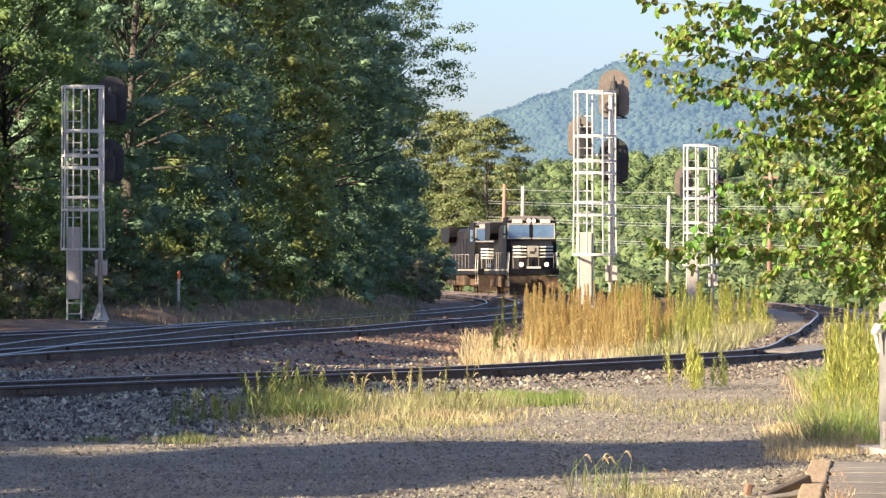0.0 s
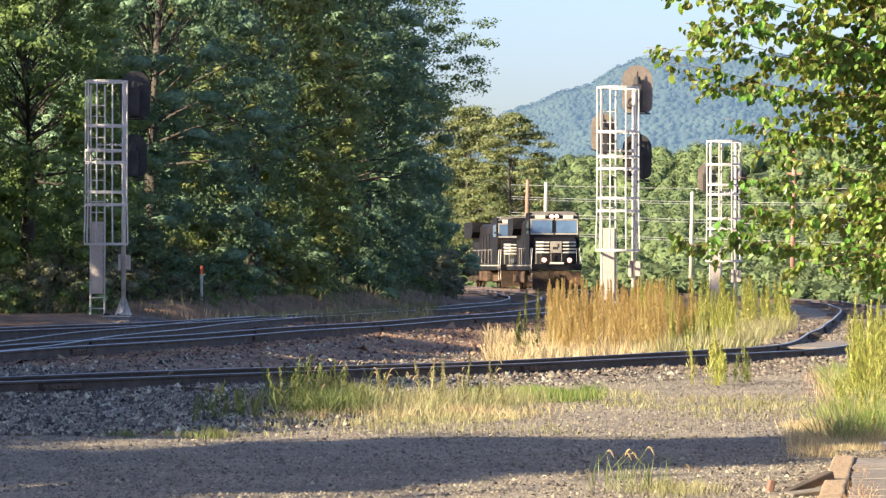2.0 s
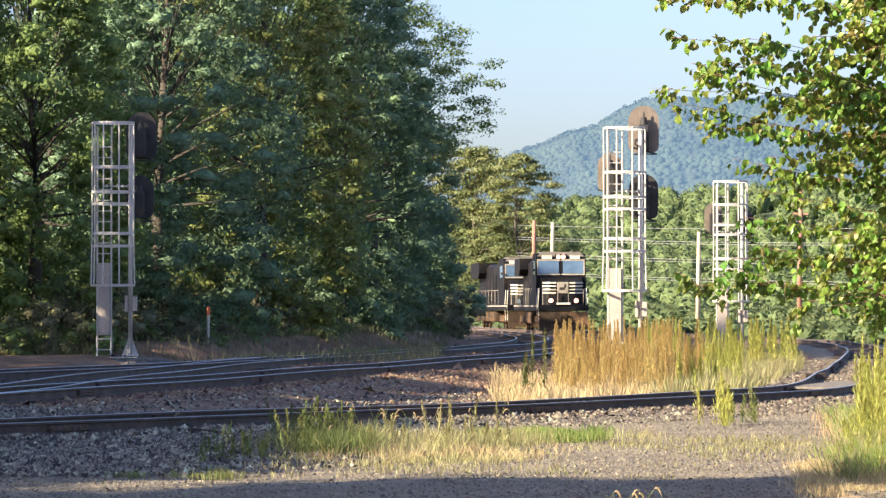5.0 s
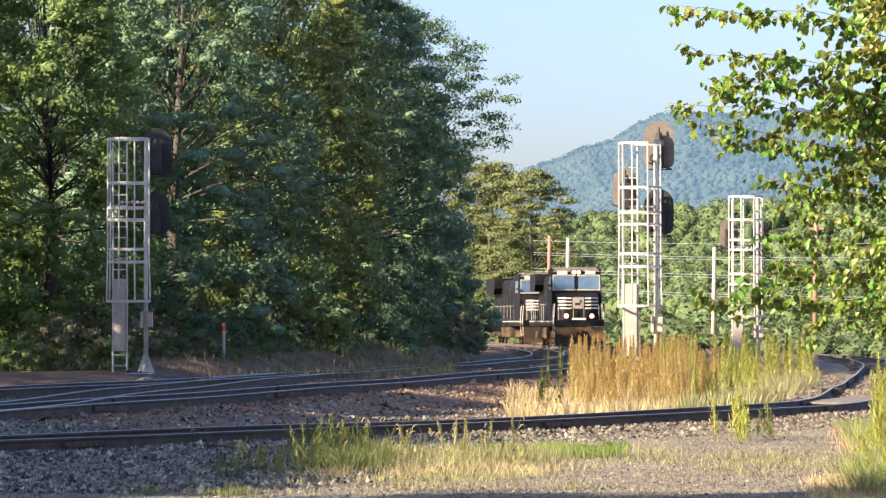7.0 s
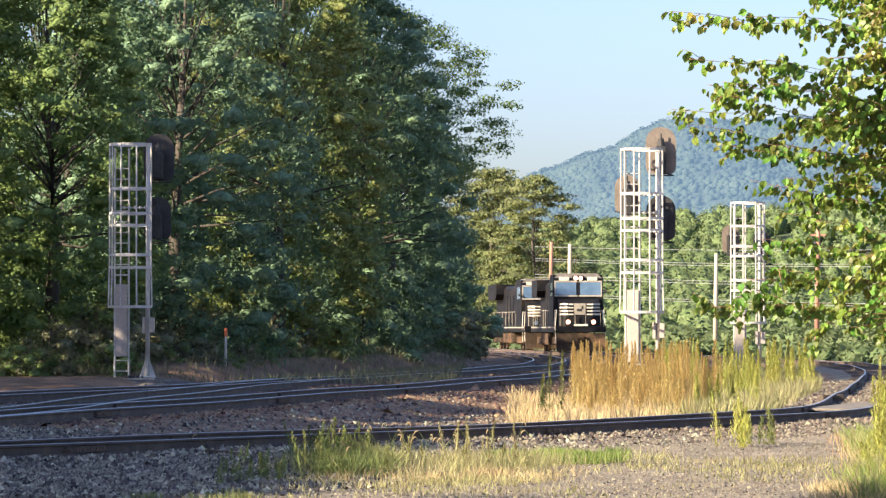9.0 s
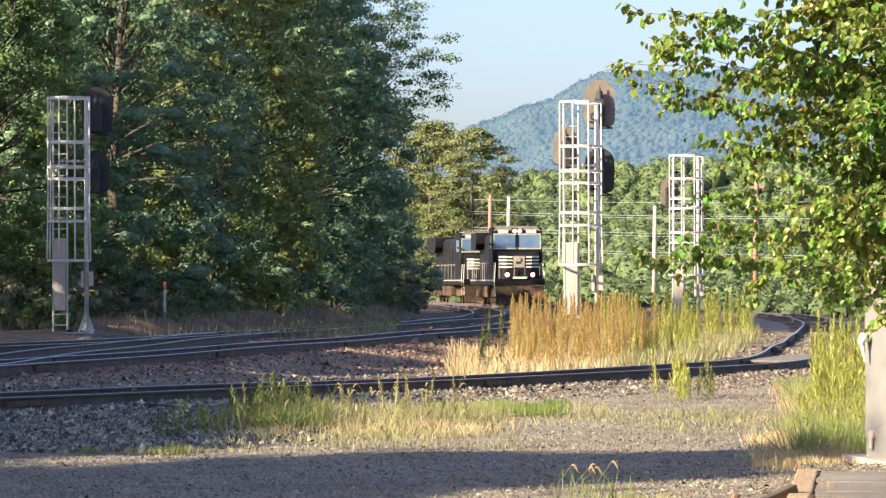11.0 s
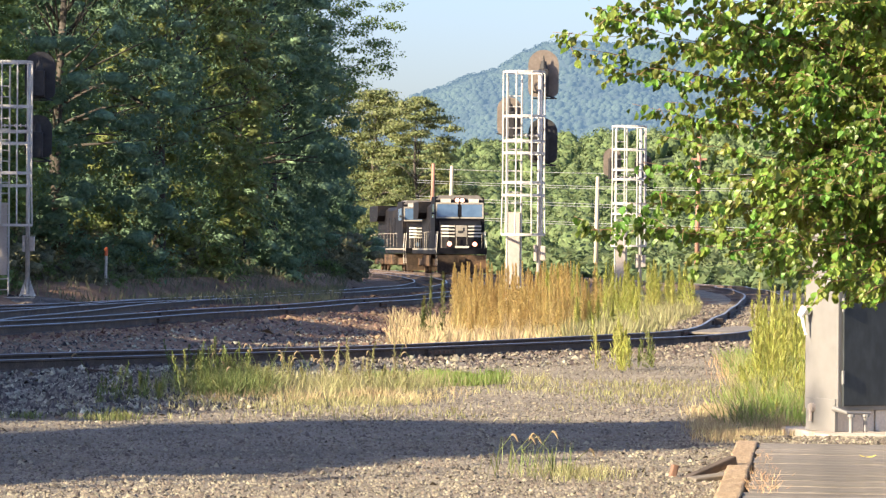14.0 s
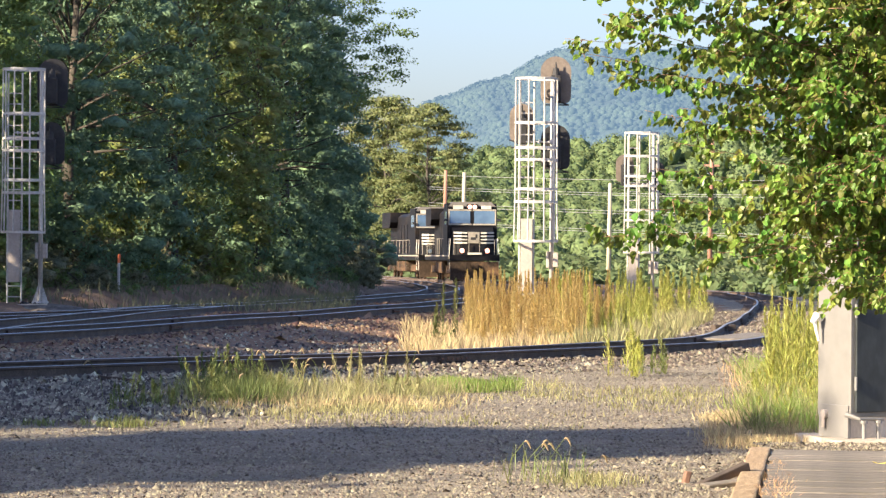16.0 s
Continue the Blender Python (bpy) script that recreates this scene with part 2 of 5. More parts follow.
M_BULB = bpy.data.materials.new("lit_bulb")
M_BULB.use_nodes = True
M_BULB.node_tree.nodes["Principled BSDF"].inputs["Emission Color"].default_value = (1.0, 0.75, 0.5, 1)
M_BULB.node_tree.nodes["Principled BSDF"].inputs["Emission Strength"].default_value = 6.0
M_ORANGE = material("orange_marker_paint", [(0.3, (0.6, 0.12, 0.04)), (0.7, (0.75, 0.2, 0.07))], 6, 0.6)
M_GREENOX = material("frosted_white_plastic", [(0.3, (0.75, 0.75, 0.75)), (0.7, (0.85, 0.85, 0.85))], 6, 0.5)


# ---- mesh helpers ----
def mesh_obj(name, verts, faces, mat, smooth=False):
    me = bpy.data.meshes.new(name)
    me.from_pydata([tuple(v) for v in verts], [], faces)
    for m in (mat if isinstance(mat, (list, tuple)) else [mat]):
        me.materials.append(m)
    if smooth:
        me.polygons.foreach_set("use_smooth", [True] * len(me.polygons))
    return new(name, me)


def part(name, bm, mat, parent=None, label="", smooth=False):
    me = bpy.data.meshes.new(name)
    bm.normal_update()
    bm.to_mesh(me)
    bm.free()
    me.materials.append(mat)
    if smooth:
        me.polygons.foreach_set("use_smooth", [True] * len(me.polygons))
    ob = new(name, me)
    if parent is not None:
        ob.parent = parent
    if label:
        ob["label"] = label
    return ob


def empty(name, m, label, category, group="", kind=""):
    e = new(name)
    e.matrix_basis = m
    e.empty_display_size = 0.2
    return tagged(e, label, category, group, kind)


def box(bm, x0, x1, y0, y1, z0, z1, bevel=0.0):
    r = bmesh.ops.create_cube(bm, size=1.0)
    for v in r["verts"]:
        v.co = Vector(((x0 + x1) / 2 + v.co.x * (x1 - x0), (y0 + y1) / 2 + v.co.y * (y1 - y0), (z0 + z1) / 2 + v.co.z * (z1 - z0)))
    if bevel:
        es = list({e for v in r["verts"] for e in v.link_edges})
        bmesh.ops.bevel(bm, geom=es, offset=bevel, segments=2, affect="EDGES", profile=0.6)
    return bm


def rod(bm, a, b, r0, r1=None, n=8):
    a, b = Vector(a), Vector(b)
    r1 = r0 if r1 is None else r1
    q = (b - a).to_track_quat("Z", "Y")
    rings = []
    for p, r in ((a, r0), (b, r1)):
        rings.append([bm.verts.new(p + q @ Vector((r * math.cos(2 * math.pi * i / n), r * math.sin(2 * math.pi * i / n), 0))) for i in range(n)])
    for i in range(n):
        bm.faces.new((rings[0][i], rings[0][(i + 1) % n], rings[1][(i + 1) % n], rings[1][i]))
    bm.faces.new(rings[0][::-1])
    bm.faces.new(rings[1])
    return bm


def tube(bm, pts, radii, n=7):
    """A tapering limb along points."""
    pts = [Vector(p) for p in pts]
    rings = []
    for i, p in enumerate(pts):
        d = pts[min(i + 1, len(pts) - 1)] - pts[max(i - 1, 0)]
        q = d.to_track_quat("Z", "Y")
        rings.append([bm.verts.new(p + q @ Vector((radii[i] * math.cos(2 * math.pi * k / n), radii[i] * math.sin(2 * math.pi * k / n), 0))) for k in range(n)])
    for a, b in zip(rings, rings[1:]):
        for k in range(n):
            bm.faces.new((a[k], a[(k + 1) % n], b[(k + 1) % n], b[k]))
    bm.faces.new(rings[0][::-1])
    bm.faces.new(rings[-1])
    return bm


def quads(name, centres, normals, length, width, mat, rng, droop=0.3, axes=None):
    """Many leaves, each a pointed blade of two folded triangles pairs, as one mesh."""
    n = len(centres)
    nrm = normals / np.maximum(np.linalg.norm(normals, axis=1, keepdims=True), 1e-6)
    r = rng.normal(size=(n, 3))
    r[:, 2] -= droop
    if axes is not None:
        r = np.asarray(axes, float) + r * 0.12
    ax = r - nrm * (r * nrm).sum(1, keepdims=True)
    ax /= np.maximum(np.linalg.norm(ax, axis=1, keepdims=True), 1e-6)
    side = np.cross(nrm, ax)
    ln = (length * rng.uniform(0.7, 1.3, n))[:, None]
    wd = (width * rng.uniform(0.7, 1.3, n))[:, None]
    v = np.empty((n, 4, 3))
    v[:, 0] = centres - ax * ln * 0.5
    v[:, 1] = centres + side * wd * 0.5 + nrm * wd * 0.15
    v[:, 2] = centres + ax * ln * 0.5 - nrm * ln * 0.08
    v[:, 3] = centres - side * wd * 0.5 + nrm * wd * 0.15
    me = bpy.data.meshes.new(name)
    me.vertices.add(4 * n)
    me.vertices.foreach_set("co", v.reshape(-1))
    me.loops.add(4 * n)
    me.loops.foreach_set("vertex_index", np.arange(4 * n, dtype=np.int32))
    me.polygons.add(n)
    me.polygons.foreach_set("loop_start", np.arange(0, 4 * n, 4, dtype=np.int32))
    me.update(calc_edges=True)
    me.materials.append(mat)
    return new(name, me)


def spline(ctrl, step=0.6):
    """A smooth curve through plan points, at even steps: points and headings."""
    c = np.array(ctrl, float)
    c = np.vstack([2 * c[0] - c[1], c, 2 * c[-1] - c[-2]])
    out = []
    for i in range(1, len(c) - 2):
        for u in np.linspace(0, 1, 40, endpoint=False):
            p0, p1, p2, p3 = c[i - 1:i + 3]
            out.append(0.5 * (2 * p1 + (p2 - p0) * u + (2 * p0 - 5 * p1 + 4 * p2 - p3) * u * u + (3 * p1 - p0 - 3 * p2 + p3) * u ** 3))
    out.append(c[-2])
    out = np.array(out)
    s = np.r_[0, np.cumsum(np.linalg.norm(np.diff(out, axis=0), axis=1))]
    g = np.arange(0, s[-1], step)
    return np.stack([np.interp(g, s, out[:, k]) for k in range(out.shape[1])], 1)


# ---- the tracks: plan of their centre lines ----
SIDING = [(-9.5, 46.5), (-6.4, 50.4), (-3.2, 55.3), (0.7, 59.8), (4.9, 66.9), (7.75, 74.8), (9.9, 89.5), (11.2, 98.8), (15.4, 132.5),
          (17.1, 152.5), (17.6, 165), (17.5, 174), (12.8, 219), (7.5, 246), (2.0, 265), (-8, 292)]
MAIN = [(-12.5, 40), (-8.13, 60.5), (-5.54, 72.2), (-3.02, 84), (-0.64, 95.7), (1.52, 107.6), (3.32, 119.4), (4.8, 134), (5.8, 150), (6.2, 168),
        (5.9, 190), (4.75, 214), (2.6, 235), (-0.8, 256), (-6, 278)]
SECOND = [(-16.5, 57), (-10.01, 80.4), (-7.01, 92.1), (-4.36, 103.8), (-2.01, 115.6), (0.03, 127.4), (1.67, 139.3), (2.55, 151.3), (2.85, 163.3),
          (2.75, 175.3), (2.3, 190), (1.0, 212), (-1.2, 233), (-4.6, 254), (-9.8, 276)]
CROSSOVER = [(-10.3, 50), (-9.2, 56), (-8.5, 62), (-7.95, 72), (-7.25, 81), (-6.35, 91), (-5.2, 101)]
RAIL_Z = {"siding": 0.27, "main": 0.48, "second": 0.48}


def heading(p):
    d = np.gradient(p, axis=0)
    d /= np.linalg.norm(d, axis=1, keepdims=True)
    return d


def near_line(ctrl, x, y):
    """Distance from plan points to a track's centre line."""
    p = spline(ctrl, 1.0)
    d = np.full(x.shape, 1e9)
    for a in p:
        d = np.minimum(d, (x - a[0]) ** 2 + (y - a[1]) ** 2)
    return np.sqrt(d)


def smooth(e0, e1, x):
    t = np.clip((x - e0) / (e1 - e0), 0, 1)
    return t * t * (3 - 2 * t)


def ground_z(x, y):
    x, y = np.asarray(x, float), np.asarray(y, float)
    ds, dm, d2 = near_line(SIDING, x, y), near_line(MAIN, x, y), near_line(SECOND, x, y)
    z = 0.015 * np.sin(x * 1.3 + y * 0.37) + 0.012 * np.sin(x * 0.41 - y * 0.93)
    z = z + 0.06 * (1 - smooth(1.5, 3.6, ds))
    z = np.maximum(z, 0.28 * (1 - smooth(1.7, 4.2, np.minimum(dm, d2))))
    left = x < np.interp(y, [57, 80.4, 103.8, 127.4, 151.3, 175.3], [-16.5, -10.0, -4.4, 0.0, 2.7, 2.3])
    z = np.maximum(z, np.where(left, (0.55 + 0.4 * smooth(99, 105, y)) * smooth(2.4, 4.5, d2) * smooth(84, 96, y) * (1 - smooth(165, 180, y)), 0))
    far = smooth(300, 700, y)
    return z - 6.0 * far


def build_ground():
    xs = np.unique(np.r_[np.linspace(-4000, -120, 12), np.linspace(-120, -24, 10), np.linspace(-24, 28, 112), np.linspace(28, 120, 14), np.linspace(120, 4000, 12)])
    ys = np.unique(np.r_[np.linspace(-600, 0, 8), np.linspace(0, 24, 12), np.linspace(24, 110, 180), np.linspace(110, 300, 84), np.linspace(300, 900, 12), np.linspace(900, 4800, 8)])
    X, Y = np.meshgrid(xs, ys)
    Z = ground_z(X, Y)
    v = np.stack([X, Y, Z], -1).reshape(-1, 3)
    nx = len(xs)
    dm = np.minimum(near_line(MAIN, X, Y), near_line(SECOND, X, Y))
    dsd = near_line(SIDING, X, Y)
    faces, idx = [], []
    for j in range(len(ys) - 1):
        for i in range(nx - 1):
            a = j * nx + i
            faces.append((a, a + 1, a + nx + 1, a + nx))
            idx.append(1 if dm[j, i] < 4.0 or (dm[j, i] < 8.5 and Y[j, i] > 44 and dsd[j, i] > 1.2) else 0)
    ob = mesh_obj("ground", v, faces, [M_GRAVEL, M_REDBED], True)
    ob.data.polygons.foreach_set("material_index", idx)
    return tagged(ob, "dusty grey gravel ground with a rust-brown raised track bed", "ground", kind="structure")


ground = build_ground()

RAIL_PROFILE = [(-0.07, -0.18), (-0.07, -0.165), (-0.012, -0.145), (-0.01, -0.05), (-0.036, -0.038), (-0.036, -0.008), (-0.028, 0.0),
                (0.028, 0.0), (0.036, -0.008), (0.036, -0.038), (0.01, -0.05), (0.012, -0.145), (0.07, -0.165), (0.07, -0.18)]


def rail_mesh(p, z, off, parent, rng):
    d = heading(p)
    nrm = np.stack([d[:, 1], -d[:, 0]], 1)
    wob = 0.012 * np.sin(np.arange(len(p)) * 0.21 + off)
    v, f, idx = [], [], []
    k = len(RAIL_PROFILE)
    for i in range(len(p)):
        for a, h in RAIL_PROFILE:
            q = p[i] + nrm[i] * (off + a)
            v.append((q[0], q[1], z + h + wob[i]))
    for i in range(len(p) - 1):
        for j in range(k):
            a, b = i * k + j, i * k + (j + 1) % k
            f.append((a, b, b + k, a + k))
            idx.append(1 if j in (5, 6, 7) else 0)
    ob = mesh_obj("rail", v, f, [M_RAIL, M_RAILTOP_DULL if z < 0.4 else M_RAILTOP])
    ob.data.polygons.foreach_set("material_index", idx)
    ob.parent = parent
    return ob


def track(name, ctrl, z, label, ties=(0, 1), seed=1, only=None):
    rng = np.random.default_rng(seed)
    t = empty(name, Matrix.Identity(4), label, "railway track")
    p = spline(ctrl, 0.6)
    for off in ((-0.7535, 0.7535) if only is None else only):
        rail_mesh(p, z, off, t, rng)
    if ties:
        bm = bmesh.new()
        box(bm, -1.3, 1.3, -0.11, 0.11, -0.17, 0.0, 0.012)
        proto = bpy.data.meshes.new("tie")
        bm.to_mesh(proto)
        bm.free()
        proto.materials.append(M_TIE)
        d = heading(p)
        n = 0
        for i in range(len(p)):
            if not ties[0] <= p[i, 1] <= ties[1] or n >= 290:
                continue
            o = new("tie", proto)
            o.parent = t
            a = math.atan2(d[i, 1], d[i, 0]) - math.pi / 2 + rng.normal(0, 0.02)
            o.matrix_basis = Matrix.Translation((p[i, 0], p[i, 1], z - 0.182 + rng.uniform(-0.02, 0.005))) @ Matrix.Rotation(a, 4, "Z")
            n += 1
    return t


track("siding_track", SIDING, RAIL_Z["siding"], "rusty jointed siding track curving away through weeds", (44, 190), 1)
track("main_track", MAIN, RAIL_Z["main"], "main railway track with polished rail heads on rusty ballast", (44, 260), 2)
track("second_track", SECOND, RAIL_Z["second"], "second railway track curving beside the wooded bank", (56, 210), 3)
track("crossover_track", CROSSOVER, 0.487, "crossover rails linking the two main tracks", None, 4)


# ---- signal masts ----
def signal_mast(name, m, label, heads, h=6.7, seed=1):
    """Pole with ladder, safety cage, backing discs. Local x to the right, y away."""
    e = empty(name, m, label, "signal mast", "signal masts by the tracks")
    px = 0.45
    part("pole", rod(bmesh.new(), (px, 0, 0.1), (px, 0, h), 0.065, 0.06, 12), M_WHITE, e, smooth=True)
    bm = bmesh.new()
    box(bm, px - 0.22, px + 0.22, -0.22, 0.22, 0.0, 0.07, 0.01)
    for sx, sy in ((-1, 0), (1, 0), (0, -1), (0, 1)):
        w = 0.012
        q = [Vector((px + sx * 0.05, sy * 0.05, 0.07)), Vector((px + sx * 0.22, sy * 0.22, 0.07)), Vector((px + sx * 0.07, sy * 0.07, 0.5)), Vector((px + sx * 0.05, sy * 0.05, 0.5))]
        sd = Vector((abs(sy), abs(sx), 0)) * w
        a = [bm.verts.new(v + sd) for v in q]
        b = [bm.verts.new(v - sd) for v in q]
        bm.faces.new(a)
        bm.faces.new(b[::-1])
        for i in range(4):
            bm.faces.new((a[i], b[i], b[(i + 1) % 4], a[(i + 1) % 4]))
    part("base_flange", bm, M_WHITE, e)
    lx0, lx1, ly = -0.47, -0.07, -0.25
    ladder = part("ladder", rod(rod(bmesh.new(), (lx0, ly, 0.02), (lx0, ly, h - 0.12), 0.028), (lx1, ly, 0.02), (lx1, ly, h - 0.12), 0.028), M_WHITE, e)
    for i in range(int((h - 0.3) / 0.305)):
        z = 0.2 + i * 0.305
        part("rung", rod(bmesh.new(), (lx0, ly, z), (lx1, ly, z), 0.02, n=6), M_WHITE, ladder)
    bm = bmesh.new()
    box(bm, lx0 + 0.035, lx1 - 0.035, ly - 0.075, ly - 0.03, 0.62, 2.68, 0.006)
    part("ladder_guard", bm, M_BEIGE, e, "beige sheet-metal climbing guard")
    # cage: hoops and uprights round ladder and pole
    cx, cy, ra, rb = -0.01, -0.42, 0.6, 0.5
    for z in [2.04, 3.16, 3.52, 4.36, 4.7, 5.41, h - 0.03]:
        w = 1.0 + 0.05 * max(0, (3.4 - z) / 1.3)
        bm = bmesh.new()
        n = 28
        loops = []
        for dz, rr in ((-0.035, 1.0), (0.035, 1.0), (0.035, 0.97), (-0.035, 0.97)):
            loops.append([bm.verts.new((cx + ra * w * rr * math.cos(2 * math.pi * i / n), cy + rb * w * rr * math.sin(2 * math.pi * i / n), z + dz)) for i in range(n)])
        for a, b in zip(loops, loops[1:] + loops[:1]):
            for i in range(n):
                bm.faces.new((a[i], a[(i + 1) % n], b[(i + 1) % n], b[i]))
        part("cage_hoop", bm, M_WHITE, e)
    for ang in (180, 215, 248, 292, 330, 0):
        a = radians(ang)
        bm = bmesh.new()
        top = (cx + ra * 0.985 * math.cos(a), cy + rb * 0.985 * math.sin(a))
        bot = (cx + ra * 1.035 * math.cos(a), cy + rb * 1.035 * math.sin(a))
        rod(bm, (bot[0], bot[1], 2.05), (top[0], top[1], 3.5), 0.024, n=6)
        rod(bm, (top[0], top[1], 3.5), (top[0], top[1], h), 0.024, n=6)
        part("cage_upright", bm, M_WHITE, e)
    for x, z, big, mat in heads:
        g = part("signal_backing", stadium(x, 0.42, z, 0.44 * big, 0.68 * big), mat, e, "large faded black oval backing plate")
        bm = bmesh.new()
        box(bm, x - 0.15, x + 0.15, 0.1, 0.4, z - 0.62, z + 0.12, 0.03)
        rod(bm, (x, 0.25, z + 0.1), (x, 0.25, z + 0.34), 0.12, 0.08, 12)
        rod(bm, (x, 0.25, z + 0.34), (x, 0.25, z + 0.5), 0.03, 0.02, 8)
        part("lamp_case", bm, M_BLACK, g)
        bm = bmesh.new()
        rod(bm, (px, 0, z - 0.55), (x, 0.2, z - 0.55), 0.03)
        rod(bm, (x - 0.36, 0.38, z - 0.5), (x + 0.38, 0.38, z - 0.72), 0.02)
        rod(bm, (x - 0.3, 0.3, z - 0.72), (x + 0.38, 0.3, z - 0.72), 0.02)
        part("bracket", bm, M_BLACK, g)
    bm = bmesh.new()
    zb = h - 1.82
    rod(bm, (-0.3, -0.1, zb), (px, 0, zb), 0.022)
    for k in range(5):
        x = -0.22 + 0.15 * k
        rod(bm, (x - 0.04, -0.09, zb), (x, -0.09, zb), 0.02, 0.06, 8)
        rod(bm, (x, -0.09, zb), (x + 0.04, -0.09, zb), 0.06, 0.02, 8)
    part("standoff_bar", bm, M_WHITE, e, "white beaded stand-off bar")
    bm = bmesh.new()
    box(bm, px - 0.15, px - 0.06, -0.12, 0.12, 1.28, 1.75, 0.02)
    box(bm, px + 0.05, px + 0.19, -0.12, 0.12, 1.3, 1.72, 0.02)
    part("junction_box", bm, M_BEIGE, e)
    bm = bmesh.new()
    box(bm, -0.5, 0.72, -0.8, 0.4, -0.45, 0.0, 0.02)
    part("footing", bm, M_CONCRETE, e)
    return e


def stadium(x, y, z, rw, rh):
    """An upright plate, round at the top and squarer at the foot."""
    bm = bmesh.new()
    n, s = 40, rh - rw
    outer = []
    for dy in (0.0, 0.02):
        ring = []
        for i in range(n):
            a = 2 * math.pi * i / n
            c, d = math.cos(a), math.sin(a)
            if d < 0:
                c, d = math.copysign(abs(c) ** 0.45, c), -abs(d) ** 0.45
            ring.append(bm.verts.new((x + rw * c, y + dy, z + rw * d + (s if d >= 0 else -s))))
        outer.append(ring)
    bm.faces.new(outer[0])
    bm.faces.new(outer[1][::-1])
    for i in range(n):
        bm.faces.new((outer[0][i], outer[1][i], outer[1][(i + 1) % n], outer[0][(i + 1) % n]))
    return bm


signal_mast("signal_mast", pose(-10.25, 97, 0.53, 0, 0, 0), "shaded white signal mast with caged ladder beside the woods",
            [(0.72, 6.35, 1.0, M_BLACK), (0.68, 4.6, 0.9, M_BLACK)])
signal_mast("signal_mast", pose(4.35, 97, 0.38, 0, 0, -2), "sunlit white signal mast with caged ladder among tall golden weeds",
            [(0.55, 6.68, 1.0, M_DISC), (0.55, 4.75, 0.95, M_BLACK), (-0.42, 5.45, 0.8, M_DISC)])
signal_mast("signal_mast", pose(9.0, 119, 0.12, 0, 0, 3), "white signal mast with caged ladder partly hidden by leaves",
            [(-0.5, 5.0, 0.72, M_DISC), (0.6, 4.8, 0.7, M_BLACK)], 6.25)


# ---- trees ----
def ball(cuts):
    b = bmesh.new()
    bmesh.ops.create_icosphere(b, subdivisions=cuts, radius=1.0)
    b.verts.index_update()
    v, f = np.array([v.co for v in b.verts]), np.array([[v.index for v in f.verts] for f in b.faces])
    b.free()
    return v, f


BALLS = {1: ball(1), 2: ball(2)}


def tree(name, x, y, z, h, r, mat, label, seed, leaf=0.26, count=7000, trunk_r=0.22, base=0.25, clumps=70, shape=0.8, squash=0.75, group="", clump_r=0.36, core_on=True,
         fill=0.5, slim=0.6, fine_core=1):
    """A tapered trunk with limbs and a crown of leaf clumps with gaps."""
    rng = np.random.default_rng(seed)
    e = empty(name, pose(x, y, z), label, "tree", group)
    bm = bmesh.new()
    top = Vector((rng.normal(0, 0.3), rng.normal(0, 0.3), h * 0.9))
    pts = [Vector((0, 0, -0.1)), Vector((rng.normal(0, .15), rng.normal(0, .15), h * 0.3)), Vector((rng.normal(0, .3), rng.normal(0, .3), h * 0.6)), top]
    tube(bm, pts, [trunk_r, trunk_r * 0.8, trunk_r * 0.5, 0.03], 8)
    cs = []
    for i in range(clumps):
        u = (i + rng.uniform(0, 1)) / clumps
        zz = base + (1 - base) * u
        env = math.sin(math.pi * min(1, max(0.02, (u * 0.86 + 0.14)))) ** shape
        a = i * 2.39996 + rng.normal(0, 0.4)
        rad = r * env * (0.35 + 0.65 * rng.uniform(0, 1) ** 0.45)
        cs.append((rad * math.cos(a), rad * math.sin(a), zz * h))
        if i % 3 == 0 and zz > 0.32:
            s = pts[1].lerp(top, max(0, min(0.9, zz * 0.95 - 0.28)))
            c = s.lerp(Vector(cs[-1]), 0.8)
            mid = s.lerp(c, 0.5) + Vector((0, 0, rng.uniform(-0.3, 0.4)))
            tube(bm, [s, mid, c], [trunk_r * 0.33 * (1 - u * .6), trunk_r * 0.18 * (1 - u * .5), 0.015], 5)
    part("trunk", bm, M_BARK, e, smooth=True)
    cs = np.array(cs)
    per = count // clumps
    ctr = np.repeat(cs, per, 0)
    cr = np.repeat(rng.uniform(0.55, 1.15, clumps) * r * clump_r, per)[:, None]
    d = rng.normal(size=(len(ctr), 3))
    d /= np.linalg.norm(d, axis=1, keepdims=True)
    rr = rng.uniform(0.35, 1.1, (len(ctr), 1)) * rng.uniform(0.8, 1.25, (len(ctr), 1))
    pos = ctr + d * rr * cr * np.array([1.15, 1.15, squash])
    nrm = d * 0.6 + rng.normal(0, 0.4, d.shape) + np.array([0, -0.1, 0.5])
    crown = quads("crown", pos, nrm, leaf, leaf * slim, mat, rng, 0.6)
    crown.parent = e
    if not core_on:
        return e
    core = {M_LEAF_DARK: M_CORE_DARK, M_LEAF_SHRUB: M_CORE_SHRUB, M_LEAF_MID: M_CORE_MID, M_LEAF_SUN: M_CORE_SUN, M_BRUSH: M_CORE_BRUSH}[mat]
    # Solid core added in each clump so crown gaps don't go black
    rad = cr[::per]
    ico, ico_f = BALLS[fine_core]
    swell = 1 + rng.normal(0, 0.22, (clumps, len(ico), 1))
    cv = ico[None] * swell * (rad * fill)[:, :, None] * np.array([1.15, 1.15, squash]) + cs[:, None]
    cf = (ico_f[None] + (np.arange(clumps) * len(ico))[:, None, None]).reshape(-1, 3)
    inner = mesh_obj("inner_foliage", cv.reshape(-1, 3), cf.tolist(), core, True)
    inner.parent = e
    return e


WOODS = "woods along the curve"
rng = np.random.default_rng(5)
